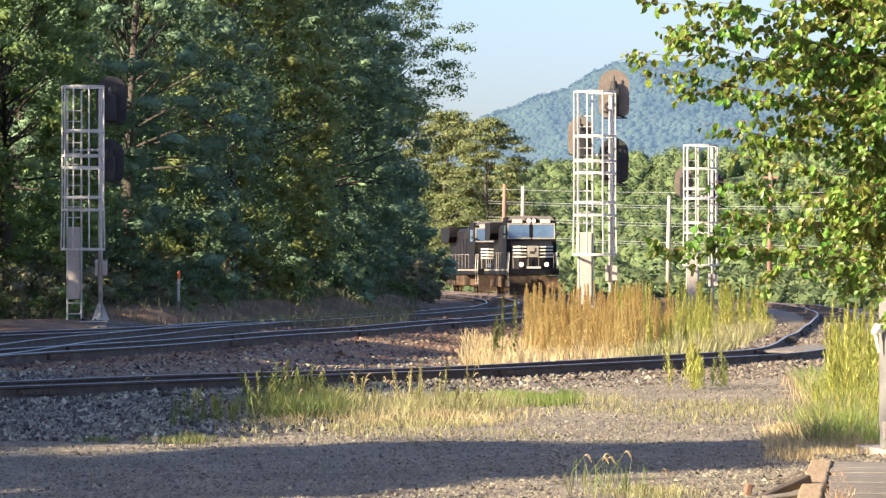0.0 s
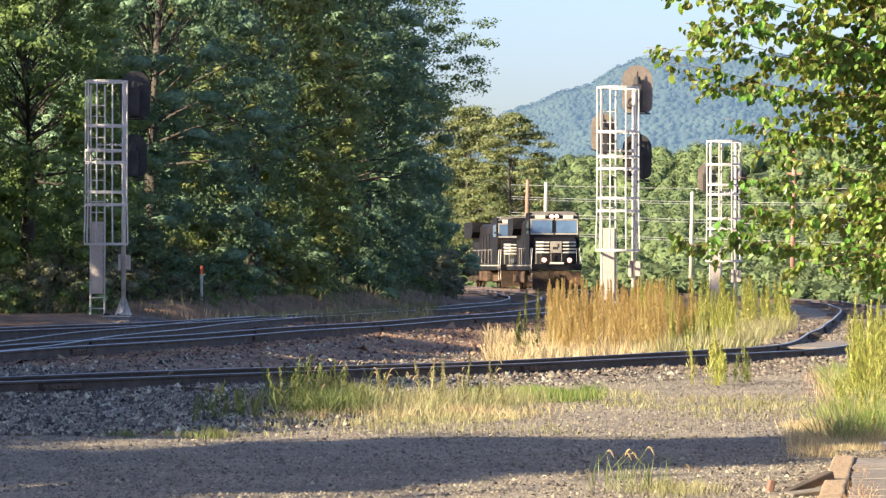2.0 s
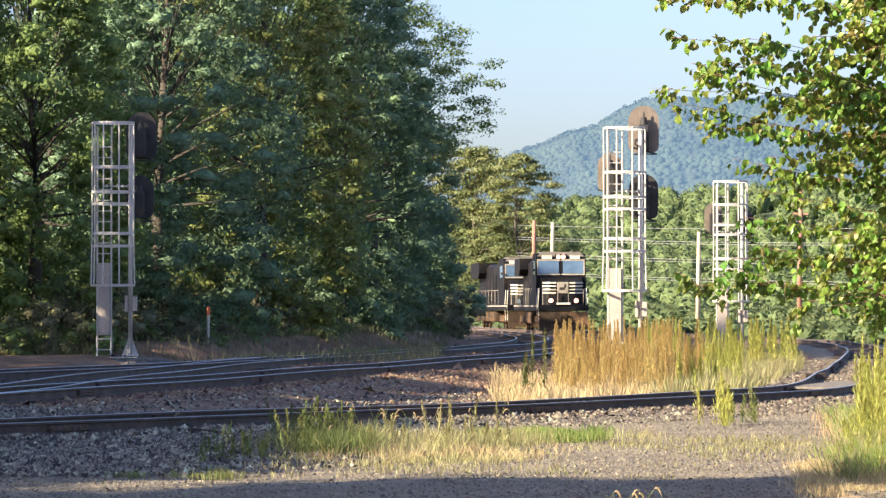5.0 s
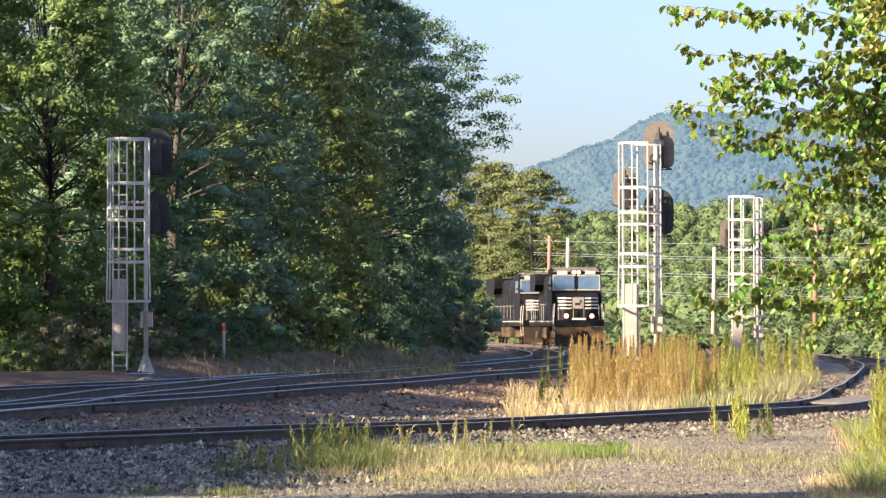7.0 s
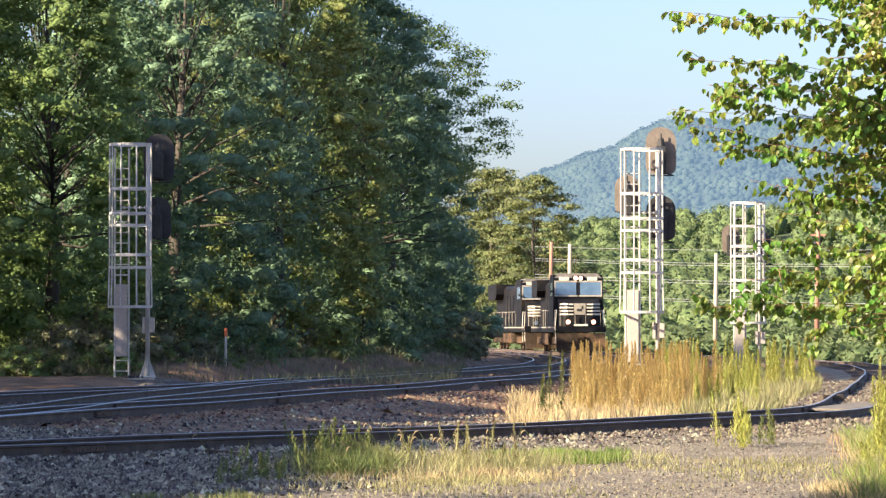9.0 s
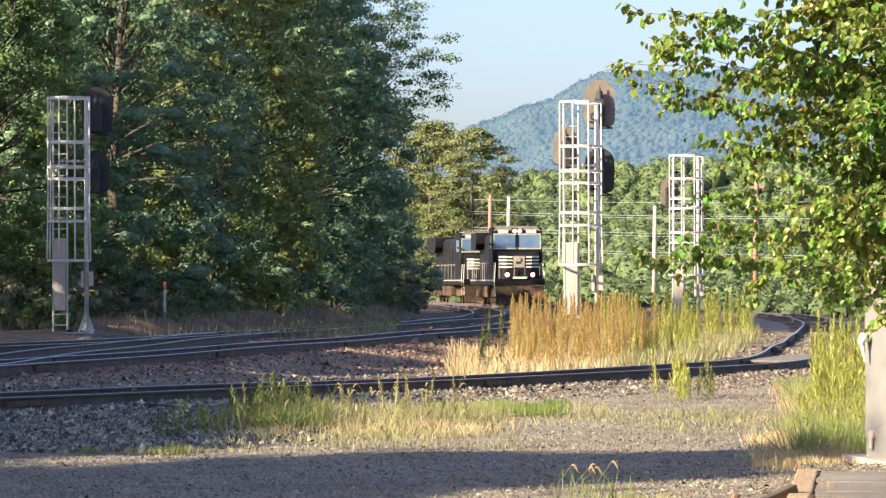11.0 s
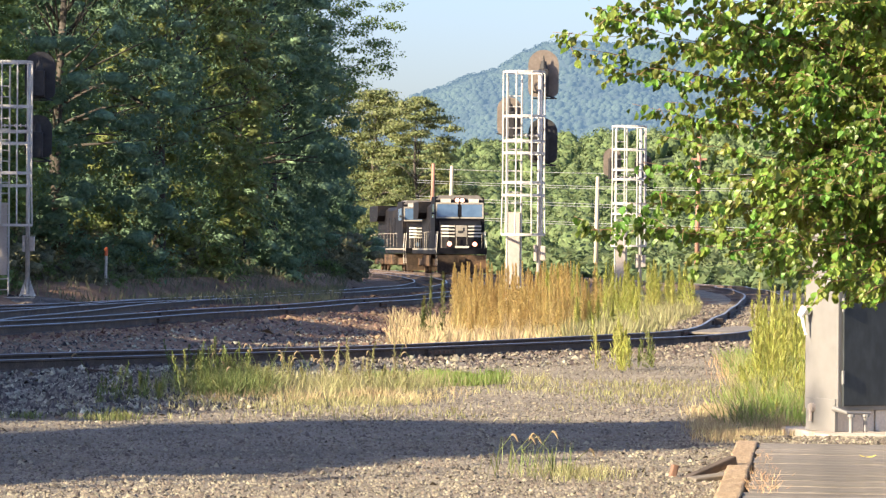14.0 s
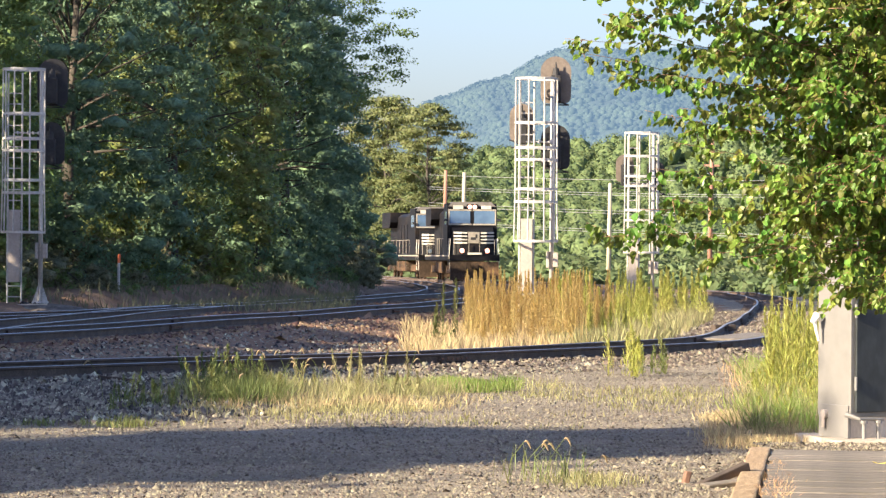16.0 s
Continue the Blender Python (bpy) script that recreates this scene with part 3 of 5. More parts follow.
# the bank of woods on the inside of the curve
for i, (x, y, h, r, kind) in enumerate([
        (-13.6, 104, 13, 3.6, 0), (-10.2, 112, 15, 4.2, 0), (-14.5, 116, 17, 5, 0), (-7.6, 122, 16, 4.2, 0), (-11.5, 128, 19, 5, 0), (-5.0, 134, 15, 4.2, 0),
        (-9.0, 142, 19, 5.2, 0), (-5.3, 147, 14, 3.8, 0), (-3.3, 166, 7.5, 2.6, 0), (-5.6, 176, 13, 4.0, 0), (-13, 150, 21, 6, 0), (-18, 135, 20, 6, 0),
        (-17.5, 102, 14, 4, 0)]):
    tree("tree", x, y, 0.2, h, r, (M_LEAF_MID if i == 3 else M_LEAF_DARK) if i % 3 or i == 3 else M_LEAF_SHRUB, "tall dark green broadleaf tree in the shaded woods", 20 + i, 0.18, 30000, 0.25, 0.03, 240, 0.5, 0.62, WOODS, 0.21, True, 0.45, 0.5)
for i, (x, y, h, r, c) in enumerate([(4.4, 318, 16.5, 5.0, 110), (0.6, 326, 17.5, 5.6, 120), (-3.6, 330, 18.5, 6.0, 110), (6.0, 335, 10.0, 4.4, 60), (2.4, 306, 7.0, 4.6, 50)]):
    tree("tree", x, y, -0.3, h, r, M_LEAF_SUN, "sunlit olive-green tree with layered boughs past the woods", 60 + i, 0.3, 190 * c, 0.28, 0.04, c, 0.55, 0.3, "sunlit trees past the woods", 0.24, True, 0.45, 0.5)
tree("tree", -4.4, 152, 0.2, 16, 5.6, M_LEAF_SHRUB, "tall open-crowned locust tree at the edge of the woods", 62, 0.14, 26000, 0.3, 0.5, 190, 0.7, 0.4, WOODS, 0.13, False)
# trees added behind the front of the woods to throw shade on the locomotives
for i, (x, y, h, r) in enumerate([(-14, 186, 17, 5), (-20, 192, 17, 5), (-10.5, 181, 15, 4.2), (-17, 177, 18, 5), (-24, 200, 17, 5)]):
    tree("tree", x, y, 0.2, h, r, M_LEAF_DARK, "tall dark green broadleaf tree in the shaded woods", 120 + i, 0.34, 6000, 0.25, 0.05, 90, 0.5, 0.6, WOODS, 0.28)
# undergrowth along the foot of the woods
for i in range(46):
    u = i / 45
    bx, by = -19.5 + 17.3 * u ** 0.9 + rng.normal(0, 0.5), 99 + 82 * u + rng.normal(0, 2.0)
    hh = rng.uniform(2.2, 4.8)
    tree("bush", bx - 0.6, by, 0.1, hh, hh * 0.55, M_LEAF_DARK if i % 4 else M_LEAF_SHRUB, "leafy dark green shrub at the foot of the woods", 200 + i, 0.13, 5200, 0.05, 0.02, 34, 0.6, 0.7, "shrubs along the woods", 0.33, True, 0.48, 0.5)
for i in range(26):
    u = i / 25
    bx, by = -19 + 15.6 * u + rng.normal(0, 0.6), 103 + 72 * u + rng.normal(0, 1.5)
    hh = rng.uniform(4, 7)
    tree("bush", bx - 0.6, by, 0.1, hh, hh * 0.42, M_LEAF_SHRUB if i % 3 == 1 else M_LEAF_DARK, "tall leafy shrub tangled among the woods", 300 + i, 0.13, 7000, 0.06, 0.02, 44, 0.5, 0.7, "shrubs along the woods", 0.34, True, 0.48, 0.5)
for i in range(58):
    u = i / 57
    hh = rng.uniform(0.9, 2.2)
    tree("bush", -12.6 + 11.5 * u + rng.normal(0, 0.4), 101 + 68 * u + rng.normal(0, 1.0), 0.6, hh, hh * 0.9, M_BRUSH, "low dry greyish brush at the foot of the woods", 400 + i, 0.1, 2000, 0.03, 0.02, 18, 0.6, 0.8, "dry brush along the woods", 0.36, True, 0.45, 0.4)
for i in range(52):
    u = i / 51
    bx, by = (-10.2 + 9.6 * u, 103 + 62 * u) if i < 44 else (-14.6 + 0.4 * (i - 44), 99.5)
    hh = rng.uniform(0.6, 1.2)
    tree("bush", bx + 0.5 + rng.normal(0, 0.5), by + rng.normal(0, 0.8), 0.55 if i < 44 else 0.25, hh, hh * 0.95, M_BRUSH if i % 3 else M_LEAF_SHRUB, "low tangled brush on the bank beside the tracks", 500 + i, 0.09, 1600, 0.03, 0.02, 16, 0.6, 0.8, "dry brush along the woods", 0.38, True, 0.45, 0.4)
# trees beside the camera's view that shade the left
for i, (x, y, h, r) in enumerate([(-24.4, 19.7, 14.5, 4.6), (-27.5, 25.5, 12.4, 4.2), (-27, 27.5, 12.2, 4.4), (-24.5, 32, 11, 4.2), (-25.5, 36, 11.5, 4.4), (-24, 41, 11.5, 4.4), (-26, 46, 12, 4.6),
                                  (-24.5, 52, 12, 4.6), (-26, 58, 12.5, 4.6), (-24.5, 64, 12.5, 4.6), (-25.5, 71, 13, 4.8), (-24, 78, 13.5, 4.8), (-24, 85, 14, 4.8), (-22, 91, 14, 4.4)]):
    tree("tree", x, y, 0, h, r, M_LEAF_DARK, "broadleaf tree beside the tracks casting long shade", 80 + i, 0.5, 6600 if y < 66 else 4200, 0.25, 0.06, 84, 0.6, 0.75, "", 0.36, y < 66, 0.72)


# ---- wooded slope and ridge ----
def wooded_slope():
    rng = np.random.default_rng(9)
    n = 2300
    x = rng.uniform(-60, 330, n)
    y = rng.uniform(620, 1500, n)
    x = x * y / 1500 * 1.0 + 20
    z = -8 + 52 * smooth(620, 1500, y) + 6 * np.sin(x * 0.02 + y * 0.008)
    k = 50
    cr = rng.uniform(2.2, 4.8, n)
    ctr = np.stack([x, y, z + cr * 0.3], 1)[:, None]
    d = rng.normal(size=(n, k, 3))
    d /= np.linalg.norm(d, axis=2, keepdims=True)
    d[:, :, 2] = np.abs(d[:, :, 2])
    c = ctr + d * (cr[:, None, None] * np.array([1, 1, 1.25])) * rng.uniform(0.85, 1.15, (n, k, 1))
    nn = d + rng.normal(0, 0.16, d.shape)
    # Solid domes fill the slope crowns, coloured a little darker than the leaves
    big = bmesh.new()
    bmesh.ops.create_icosphere(big, subdivisions=1, radius=1.0)
    big.verts.index_update()
    iv, jf = np.array([v.co for v in big.verts]), np.array([[v.index for v in f.verts] for f in big.faces])
    big.free()
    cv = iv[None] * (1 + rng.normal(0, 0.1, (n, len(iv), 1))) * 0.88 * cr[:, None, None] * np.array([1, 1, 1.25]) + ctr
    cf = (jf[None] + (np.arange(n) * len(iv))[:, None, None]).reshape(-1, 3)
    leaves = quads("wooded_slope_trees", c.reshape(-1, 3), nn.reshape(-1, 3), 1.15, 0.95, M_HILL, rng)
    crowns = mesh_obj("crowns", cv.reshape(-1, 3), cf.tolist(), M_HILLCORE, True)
    crowns.parent, crowns["kind"] = leaves, "stuff"
    return leaves


tagged(wooded_slope(), "dense green summer woods covering a low slope", "woods", kind="stuff")


def sheet(name, xs, ys, zf, mat):
    X, Y = np.meshgrid(xs, ys)
    Z = zf(X, Y)
    nx = len(xs)
    f = [(j * nx + i, j * nx + i + 1, (j + 1) * nx + i + 1, (j + 1) * nx + i) for j in range(len(ys) - 1) for i in range(nx - 1)]
    return mesh_obj(name, np.stack([X, Y, Z], -1).reshape(-1, 3), f, mat, True)


# Dark floor between the crowns; their shade is put into its colour
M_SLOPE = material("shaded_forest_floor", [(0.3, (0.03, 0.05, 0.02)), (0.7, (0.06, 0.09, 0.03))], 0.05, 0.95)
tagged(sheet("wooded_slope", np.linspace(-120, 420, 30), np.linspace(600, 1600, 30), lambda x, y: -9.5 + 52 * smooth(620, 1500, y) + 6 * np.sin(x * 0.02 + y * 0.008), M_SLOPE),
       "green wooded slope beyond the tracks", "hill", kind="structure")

# Far woods; the haze over them is put into tint and glow
M_RIDGE = material("haze_glow_woods", [(0.35, (0.01, 0.02, 0.016)), (0.5, (0.02, 0.034, 0.023)), (0.65, (0.034, 0.052, 0.033))], 0.03, 0.95, detail=8, stretch=(1, 0.2, 1))

# Even blue emission stands in for haze between here and the ridge
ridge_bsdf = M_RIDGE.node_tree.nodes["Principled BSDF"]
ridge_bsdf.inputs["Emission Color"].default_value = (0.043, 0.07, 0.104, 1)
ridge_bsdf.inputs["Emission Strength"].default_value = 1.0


def ridge_z(x, y):
    top = np.interp(x, [-400, 0, 55, 85, 112, 150, 175, 200, 235, 290, 370, 480, 700], [85, 168, 189, 198, 211, 221, 238, 249, 252, 250, 254, 243, 210])
    q = np.stack([x, y], -1).reshape(-1, 2)
    crowns = np.array([4 * noise.noise((a / 9, b / 45, 0)) + 3 * noise.noise((a / 4.5, b / 24, 5)) for a, b in q]).reshape(np.shape(x))
    lump = 0.55 * crowns + 7 * np.sin(x * 0.035 + y * 0.002) * np.sin(x * 0.013 + y * 0.004 + 2)
    return top * smooth(2600, 4000, y) ** 0.8 + lump * smooth(2600, 3200, y) * (1 - smooth(3700, 4000, y)) - 12


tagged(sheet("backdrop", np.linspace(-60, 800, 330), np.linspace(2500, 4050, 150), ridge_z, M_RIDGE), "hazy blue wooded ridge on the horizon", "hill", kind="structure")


def ridge_trees():
    rng = np.random.default_rng(19)
    n, k = 900, 34
    y = rng.uniform(3900, 4030, n)
    x = rng.uniform(20, 720, n) * y / 4000
    z = ridge_z(x, y)
    d = rng.normal(size=(n, k, 3))
    d /= np.linalg.norm(d, axis=2, keepdims=True)
    d[:, :, 2] = np.abs(d[:, :, 2])
    cr = rng.uniform(4, 8.5, n)
    c = np.stack([x, y, z], 1)[:, None] + d * cr[:, None, None] * np.array([1, 1, 1.2])
    nn = d + rng.normal(0, 0.06, d.shape) + np.array([0, 0, 0.2])
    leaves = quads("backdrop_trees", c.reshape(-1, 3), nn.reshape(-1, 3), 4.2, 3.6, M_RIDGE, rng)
    big = bmesh.new()
    bmesh.ops.create_icosphere(big, subdivisions=1, radius=1.0)
    big.verts.index_update()
    iv, jf = np.array([v.co for v in big.verts]), np.array([[v.index for v in f.verts] for f in big.faces])
    big.free()
    n = 9000
    y = rng.uniform(2900, 4020, n)
    x = rng.uniform(20, 640, n) * y / 4000
    cr = rng.uniform(1.8, 4.8, n)
    ctr = np.stack([x, y, ridge_z(x, y) + cr * 0.1], 1)[:, None]
    cv = iv[None] * (1 + rng.normal(0, 0.2, (n, len(iv), 1))) * cr[:, None, None] * np.array([1, 1, 1.1]) + ctr
    cf = (jf[None] + (np.arange(n) * len(iv))[:, None, None]).reshape(-1, 3)
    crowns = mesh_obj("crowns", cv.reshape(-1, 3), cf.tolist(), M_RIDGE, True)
    crowns.parent, crowns["kind"] = leaves, "stuff"
    return leaves


tagged(ridge_trees(), "hazy blue tree crowns along the far ridge", "woods", kind="stuff")


def brush():
    """Low scrub behind the far bend of the tracks."""
    r = np.random.default_rng(23)
    y = np.r_[r.uniform(285, 430, 800), r.uniform(130, 290, 1500)]
    x = r.uniform(-0.01, 0.17, len(y)) * y
    ok = (near_line(SIDING, x, y) > 3.2) & (near_line(MAIN, x, y) > 3.4) & ((y > 285) | (x > np.interp(y, [130, 174, 219, 246, 290], [15.4, 17.5, 12.8, 7.5, -8])))
    x, y = x[ok], y[ok]
    n = len(x)
    k = 26
    d = r.normal(size=(n, k, 3))
    d[:, :, 2] = np.abs(d[:, :, 2])
    d /= np.linalg.norm(d, axis=2, keepdims=True)
    c = np.stack([x, y, ground_z(x, y)], -1)[:, None] + d * (r.uniform(1.0, 2.4, n) * np.where(y > 285, 1.0, 0.4))[:, None, None] * np.array([1.3, 1.3, 1.0])
    return quads("far_brush", c.reshape(-1, 3), (d + r.normal(0, 0.3, d.shape)).reshape(-1, 3), 0.75, 0.5, M_HILL, r)


tagged(brush(), "low green scrub behind the far bend of the tracks", "scrub", kind="stuff")


# ---- stones ----
def stones(name, xy, z, size, mat, rng, flat=0.7):
    """Broken stones, each an uneven pointed lump, as one mesh."""
    n = len(xy)
    base = np.array([(1, 0, 0), (0, 1, 0), (-1, 0, 0), (0, -1, 0), (0, 0, 1)], float)
    v = base[None] * rng.uniform(0.55, 1.25, (n, 5, 1)) + rng.normal(0, 0.12, (n, 5, 3))
    a, b = rng.uniform(0, 6.28, n), rng.normal(0, 0.5, n)
    ca, sa, cb, sb = np.cos(a), np.sin(a), np.cos(b), np.sin(b)
    x, y, zz = v[..., 0], v[..., 1], v[..., 2] * flat
    y, zz = y * cb[:, None] - zz * sb[:, None], y * sb[:, None] + zz * cb[:, None]
    x, y = x * ca[:, None] - y * sa[:, None], x * sa[:, None] + y * ca[:, None]
    s = (size * rng.lognormal(0, 0.35, n))[:, None, None]
    v = np.stack([x, y, zz], -1) * s
    v[..., 0] += xy[:, 0, None]
    v[..., 1] += xy[:, 1, None]
    v[..., 2] += (z - s[:, 0, 0] * 0.1)[:, None]
    tri = np.array([(0, 1, 4), (1, 2, 4), (2, 3, 4), (3, 0, 4)])
    f = (tri[None] + (np.arange(n) * 5)[:, None, None]).reshape(-1)
    me = bpy.data.meshes.new(name)
    me.vertices.add(5 * n)
    me.vertices.foreach_set("co", v.reshape(-1))
    me.loops.add(len(f))
    me.loops.foreach_set("vertex_index", f.astype(np.int32))
    me.polygons.add(len(f) // 3)
    me.polygons.foreach_set("loop_start", np.arange(0, len(f), 3, dtype=np.int32))
    me.update(calc_edges=True)
    me.materials.append(mat)
    return new(name, me)


rng = np.random.default_rng(31)


def in_view(n, y0, y1, x0=-0.15, x1=0.17, power=1.0):
    """Plan points in a wedge of the plan, between two distances along it."""
    y = y0 + (y1 - y0) * rng.uniform(0, 1, n) ** power
    return np.stack([rng.uniform(x0, x1, n) * y, y], 1)


p = in_view(90000, 26, 64, power=1.25)
ds = near_line(SIDING, p[:, 0], p[:, 1])
tagged(stones("road_gravel", p[ds > 2.6], ground_z(*p[ds > 2.6].T), 0.015, M_ROADSTONE, rng, 1.0), "loose grey-brown gravel scattered over the dirt road", "gravel", kind="stuff")


def beside(ctrl, n, y0, y1, half, rngs):
    c = spline(ctrl, 0.25)
    c = c[(c[:, 1] > y0) & (c[:, 1] < y1)]
    d = heading(c)
    i = rngs.integers(0, len(c), n)
    o = rngs.uniform(-half, half, n)
    return c[i] + np.stack([d[i, 1], -d[i, 0]], 1) * o[:, None] + rngs.normal(0, 0.1, (n, 2)), np.abs(o)


p, o = beside(SIDING, 52000, 44, 120, 3.4, rng)
rim = np.where((o > 0.6) & (o < 0.9), -0.06, 0.0)
lift = 0.035 * (1 - smooth(1.3, 2.2, o)) + rim
near_end = p[:, 1] < 56 + 3 * rng.normal(0, 1, len(p))
q, zq = p[near_end], (ground_z(*p.T) + lift)[near_end]
tagged(stones("siding_ballast", q, zq, 0.036, M_BALLAST, rng, 1.05), "angular grey ballast stones heaped along the siding", "ballast", kind="stuff")
q, zq = p[~near_end], (ground_z(*p.T) + lift)[~near_end]
tagged(stones("brown_ballast", q, zq, 0.036, M_BROWNSTONE, rng, 0.9), "dusty brown ballast stones along the curving siding", "ballast", kind="stuff")
p = in_view(60000, 38.5, 56, -0.16, -0.01)
p = p[(near_line(SIDING, *p.T) > 2.0) & (p[:, 1] > 39.5 + 1.2 * rng.normal(0, 1, len(p)) + 60 * np.clip(p[:, 0] / p[:, 1] + 0.1, 0, 1))]
tagged(stones("shoulder_ballast", p, ground_z(*p.T) + 0.015, 0.031, M_BALLAST, rng, 1.1), "angular grey ballast stones spread down the shoulder", "ballast", kind="stuff")
p, o = beside(MAIN, 52000, 44, 150, 6.5, rng)
grey = (o > 2.0) & (p[:, 1] < 78 + 6 * rng.normal(0, 1, len(p)))
tagged(stones("grey_ballast", p[grey], ground_z(*p[grey].T), 0.036, M_BALLAST, rng, 1.0), "dark grey ballast stones down the bank between the tracks", "ballast", kind="stuff")
p = p[~grey]
tagged(stones("main_ballast", p, ground_z(*p.T), 0.05, M_BALLAST_RUST, rng, 0.9), "rust-stained ballast stones on the main track bank", "ballast", kind="stuff")

# low mound of dark ballast under the shaded mast
p = np.stack([rng.normal(-10.0, 0.9, 1800), rng.normal(97, 0.8, 1800)], 1)
q = (p[:, 0] + 10.0) ** 2 / 3.2 + (p[:, 1] - 97) ** 2 / 3.0
hz = 0.52 * np.exp(-q * 0.7)
tagged(stones("ballast_mound", p, np.maximum(hz, 0.1), 0.06, M_BALLAST, rng), "low mound of dark ballast round a mast footing", "ballast", kind="stuff")
bm = bmesh.new()
bmesh.ops.create_uvsphere(bm, u_segments=28, v_segments=12, radius=1.0)
for v in bm.verts:
    v.co = Vector((v.co.x * 2.1, v.co.y * 1.8, v.co.z * 0.55)) * (1 + 0.06 * noise.noise(v.co * 3))
mound = part("gravel_mound", bm, M_BALLAST, smooth=True)
mound.location = (-10.0, 97, 0.0)
tagged(mound, "dark gravel mound round the shaded mast footing", "mound", kind="structure")


# ---- grass and weeds ----
def weeds(name, xy, h, leaves, length, width, spread, mat, label, seed, lean=0.12, plume=0.7):
    """Upright plants: a thin stem and many narrow leaves rising along it."""
    r = np.random.default_rng(seed)
    n = len(xy)
    hh = h * r.uniform(0.5, 1.2, n)
    z0 = ground_z(xy[:, 0], xy[:, 1])
    tilt = r.normal(0, lean, (n, 2))
    u = r.uniform(0.0, 1.0, (n, leaves)) ** 0.8
    ang = r.uniform(0, 6.28, (n, leaves))
    rad = spread * (0.22 + 0.9 * np.sin(np.pi * np.clip(u, 0, 1)) ** plume) * (1.05 - u * 0.85) * r.uniform(0.15, 1.0, (n, leaves))
    x = xy[:, 0, None] + tilt[:, 0, None] * u * hh[:, None] + rad * np.cos(ang)
    y = xy[:, 1, None] + tilt[:, 1, None] * u * hh[:, None] + rad * np.sin(ang)
    z = z0[:, None] + u * hh[:, None]
    c = np.stack([x, y, z], -1).reshape(-1, 3)
    out = np.stack([np.cos(ang) * 0.5, np.sin(ang) * 0.5, np.ones_like(ang) * 1.7], -1).reshape(-1, 3)
    nrm = np.stack([-np.cos(ang), -np.sin(ang), np.ones_like(ang) * 0.5], -1).reshape(-1, 3) + r.normal(0, 0.5, c.shape)
    stem_c = np.stack([xy[:, 0] + tilt[:, 0] * hh * 0.45, xy[:, 1] + tilt[:, 1] * hh * 0.45, z0 + hh * 0.46], -1)
    stem_a = np.stack([tilt[:, 0], tilt[:, 1], np.ones(n)], -1)
    ob = quads(name, c, nrm, length, width, mat, r, 0, out)
    st = quads("stems", stem_c, np.stack([r.normal(0, .3, n), -np.ones(n), np.zeros(n)], -1), h * 0.9, 0.014, mat, r, 0, stem_a * 4)
    st.parent = ob
    st["kind"] = "stuff"
    return tagged(ob, label, "weeds", kind="stuff")


def blades(name, xy, h, width, mat, label, seed, lean=0.35):
    r = np.random.default_rng(seed)
    n = len(xy)
    z = ground_z(xy[:, 0], xy[:, 1])
    hh = h * r.uniform(0.5, 1.2, n)
    ax = np.stack([r.normal(0, lean, n), r.normal(0, lean, n), np.ones(n)], -1)
    c = np.stack([xy[:, 0], xy[:, 1], z], -1) + ax * hh[:, None] * 0.45
    nrm = np.stack([r.normal(0, 0.5, n), -np.ones(n), r.normal(0, 0.3, n)], -1)
    return tagged(quads(name, c, nrm, h, width, mat, r, 0, ax * 3), label, "grass", kind="stuff")


def patch(n, cx, cy, rx, ry, clump=0, seed=0):
    r = np.random.default_rng(seed)
    if clump:
        c = np.stack([r.normal(cx, rx * 0.5, clump), r.normal(cy, ry * 0.5, clump)], 1)
        return c[r.integers(0, clump, n)] + r.normal(0, min(rx, ry) * 0.09 + 0.05, (n, 2))
    return np.stack([r.normal(cx, rx * 0.5, n), r.normal(cy, ry * 0.5, n)], 1)


def between(n, x0, x1, y0, y1, seed):
    """Plan points between the siding and the main track, seen from the eye across a wedge of slopes x0..x1."""
    r = np.random.default_rng(seed)
    y = r.uniform(y0, y1, n * 3)
    q = np.stack([r.uniform(x0, x1, n * 3) * y, y], 1)
    ok = (near_line(SIDING, *q.T) > 1.7) & (near_line(MAIN, *q.T) > 1.9)
    return q[ok][:n]


def right_side(n, s0, s1, y0, y1, seed, clump=0):
    """Plan points on the near side of the siding, right of the road."""
    r = np.random.default_rng(seed)
    y = r.uniform(y0, y1, n * 3)
    q = np.stack([r.uniform(s0, s1, n * 3) * y, y], 1)
    if clump:
        q = q[r.integers(0, clump, n * 3)] + r.normal(0, 0.12, (n * 3, 2))
    near = near_line(SIDING, *q.T)
    ok = (near > 1.8) & ((q[:, 0] > 5.2) | (q[:, 1] < 60))
    return q[ok][:n]


weeds("golden_weeds", between(190, 0.024, 0.058, 70, 98, 1), 1.4, 480, 0.075, 0.012, 0.13, M_STRAW, "tall dry golden weeds standing between the tracks", 2, 0.035)
weeds("golden_weeds", between(44, 0.052, 0.068, 76, 105, 3), 1.4, 460, 0.075, 0.012, 0.13, M_STRAW, "tall dry golden weeds standing between the tracks", 4, 0.035)
weeds("green_weeds", between(56, 0.05, 0.08, 76, 106, 53), 1.4, 480, 0.085, 0.013, 0.15, M_WEED, "tall yellow-green weeds standing between the tracks", 54, 0.04)
weeds("green_weeds", between(48, 0.07, 0.096, 102, 124, 5), 1.4, 260, 0.14, 0.02, 0.2, M_WEED, "tall yellow-green weeds standing between the tracks", 6, 0.05)
blades("golden_stalks", between(260, 0.024, 0.06, 69, 98, 61), 0.85, 0.013, M_STRAW, "thin upright golden stalks between the tracks", 62, 0.05)
blades("green_stalks", between(160, 0.054, 0.082, 78, 116, 63), 0.85, 0.014, M_WEED, "thin upright yellow-green stalks between the tracks", 64, 0.05)
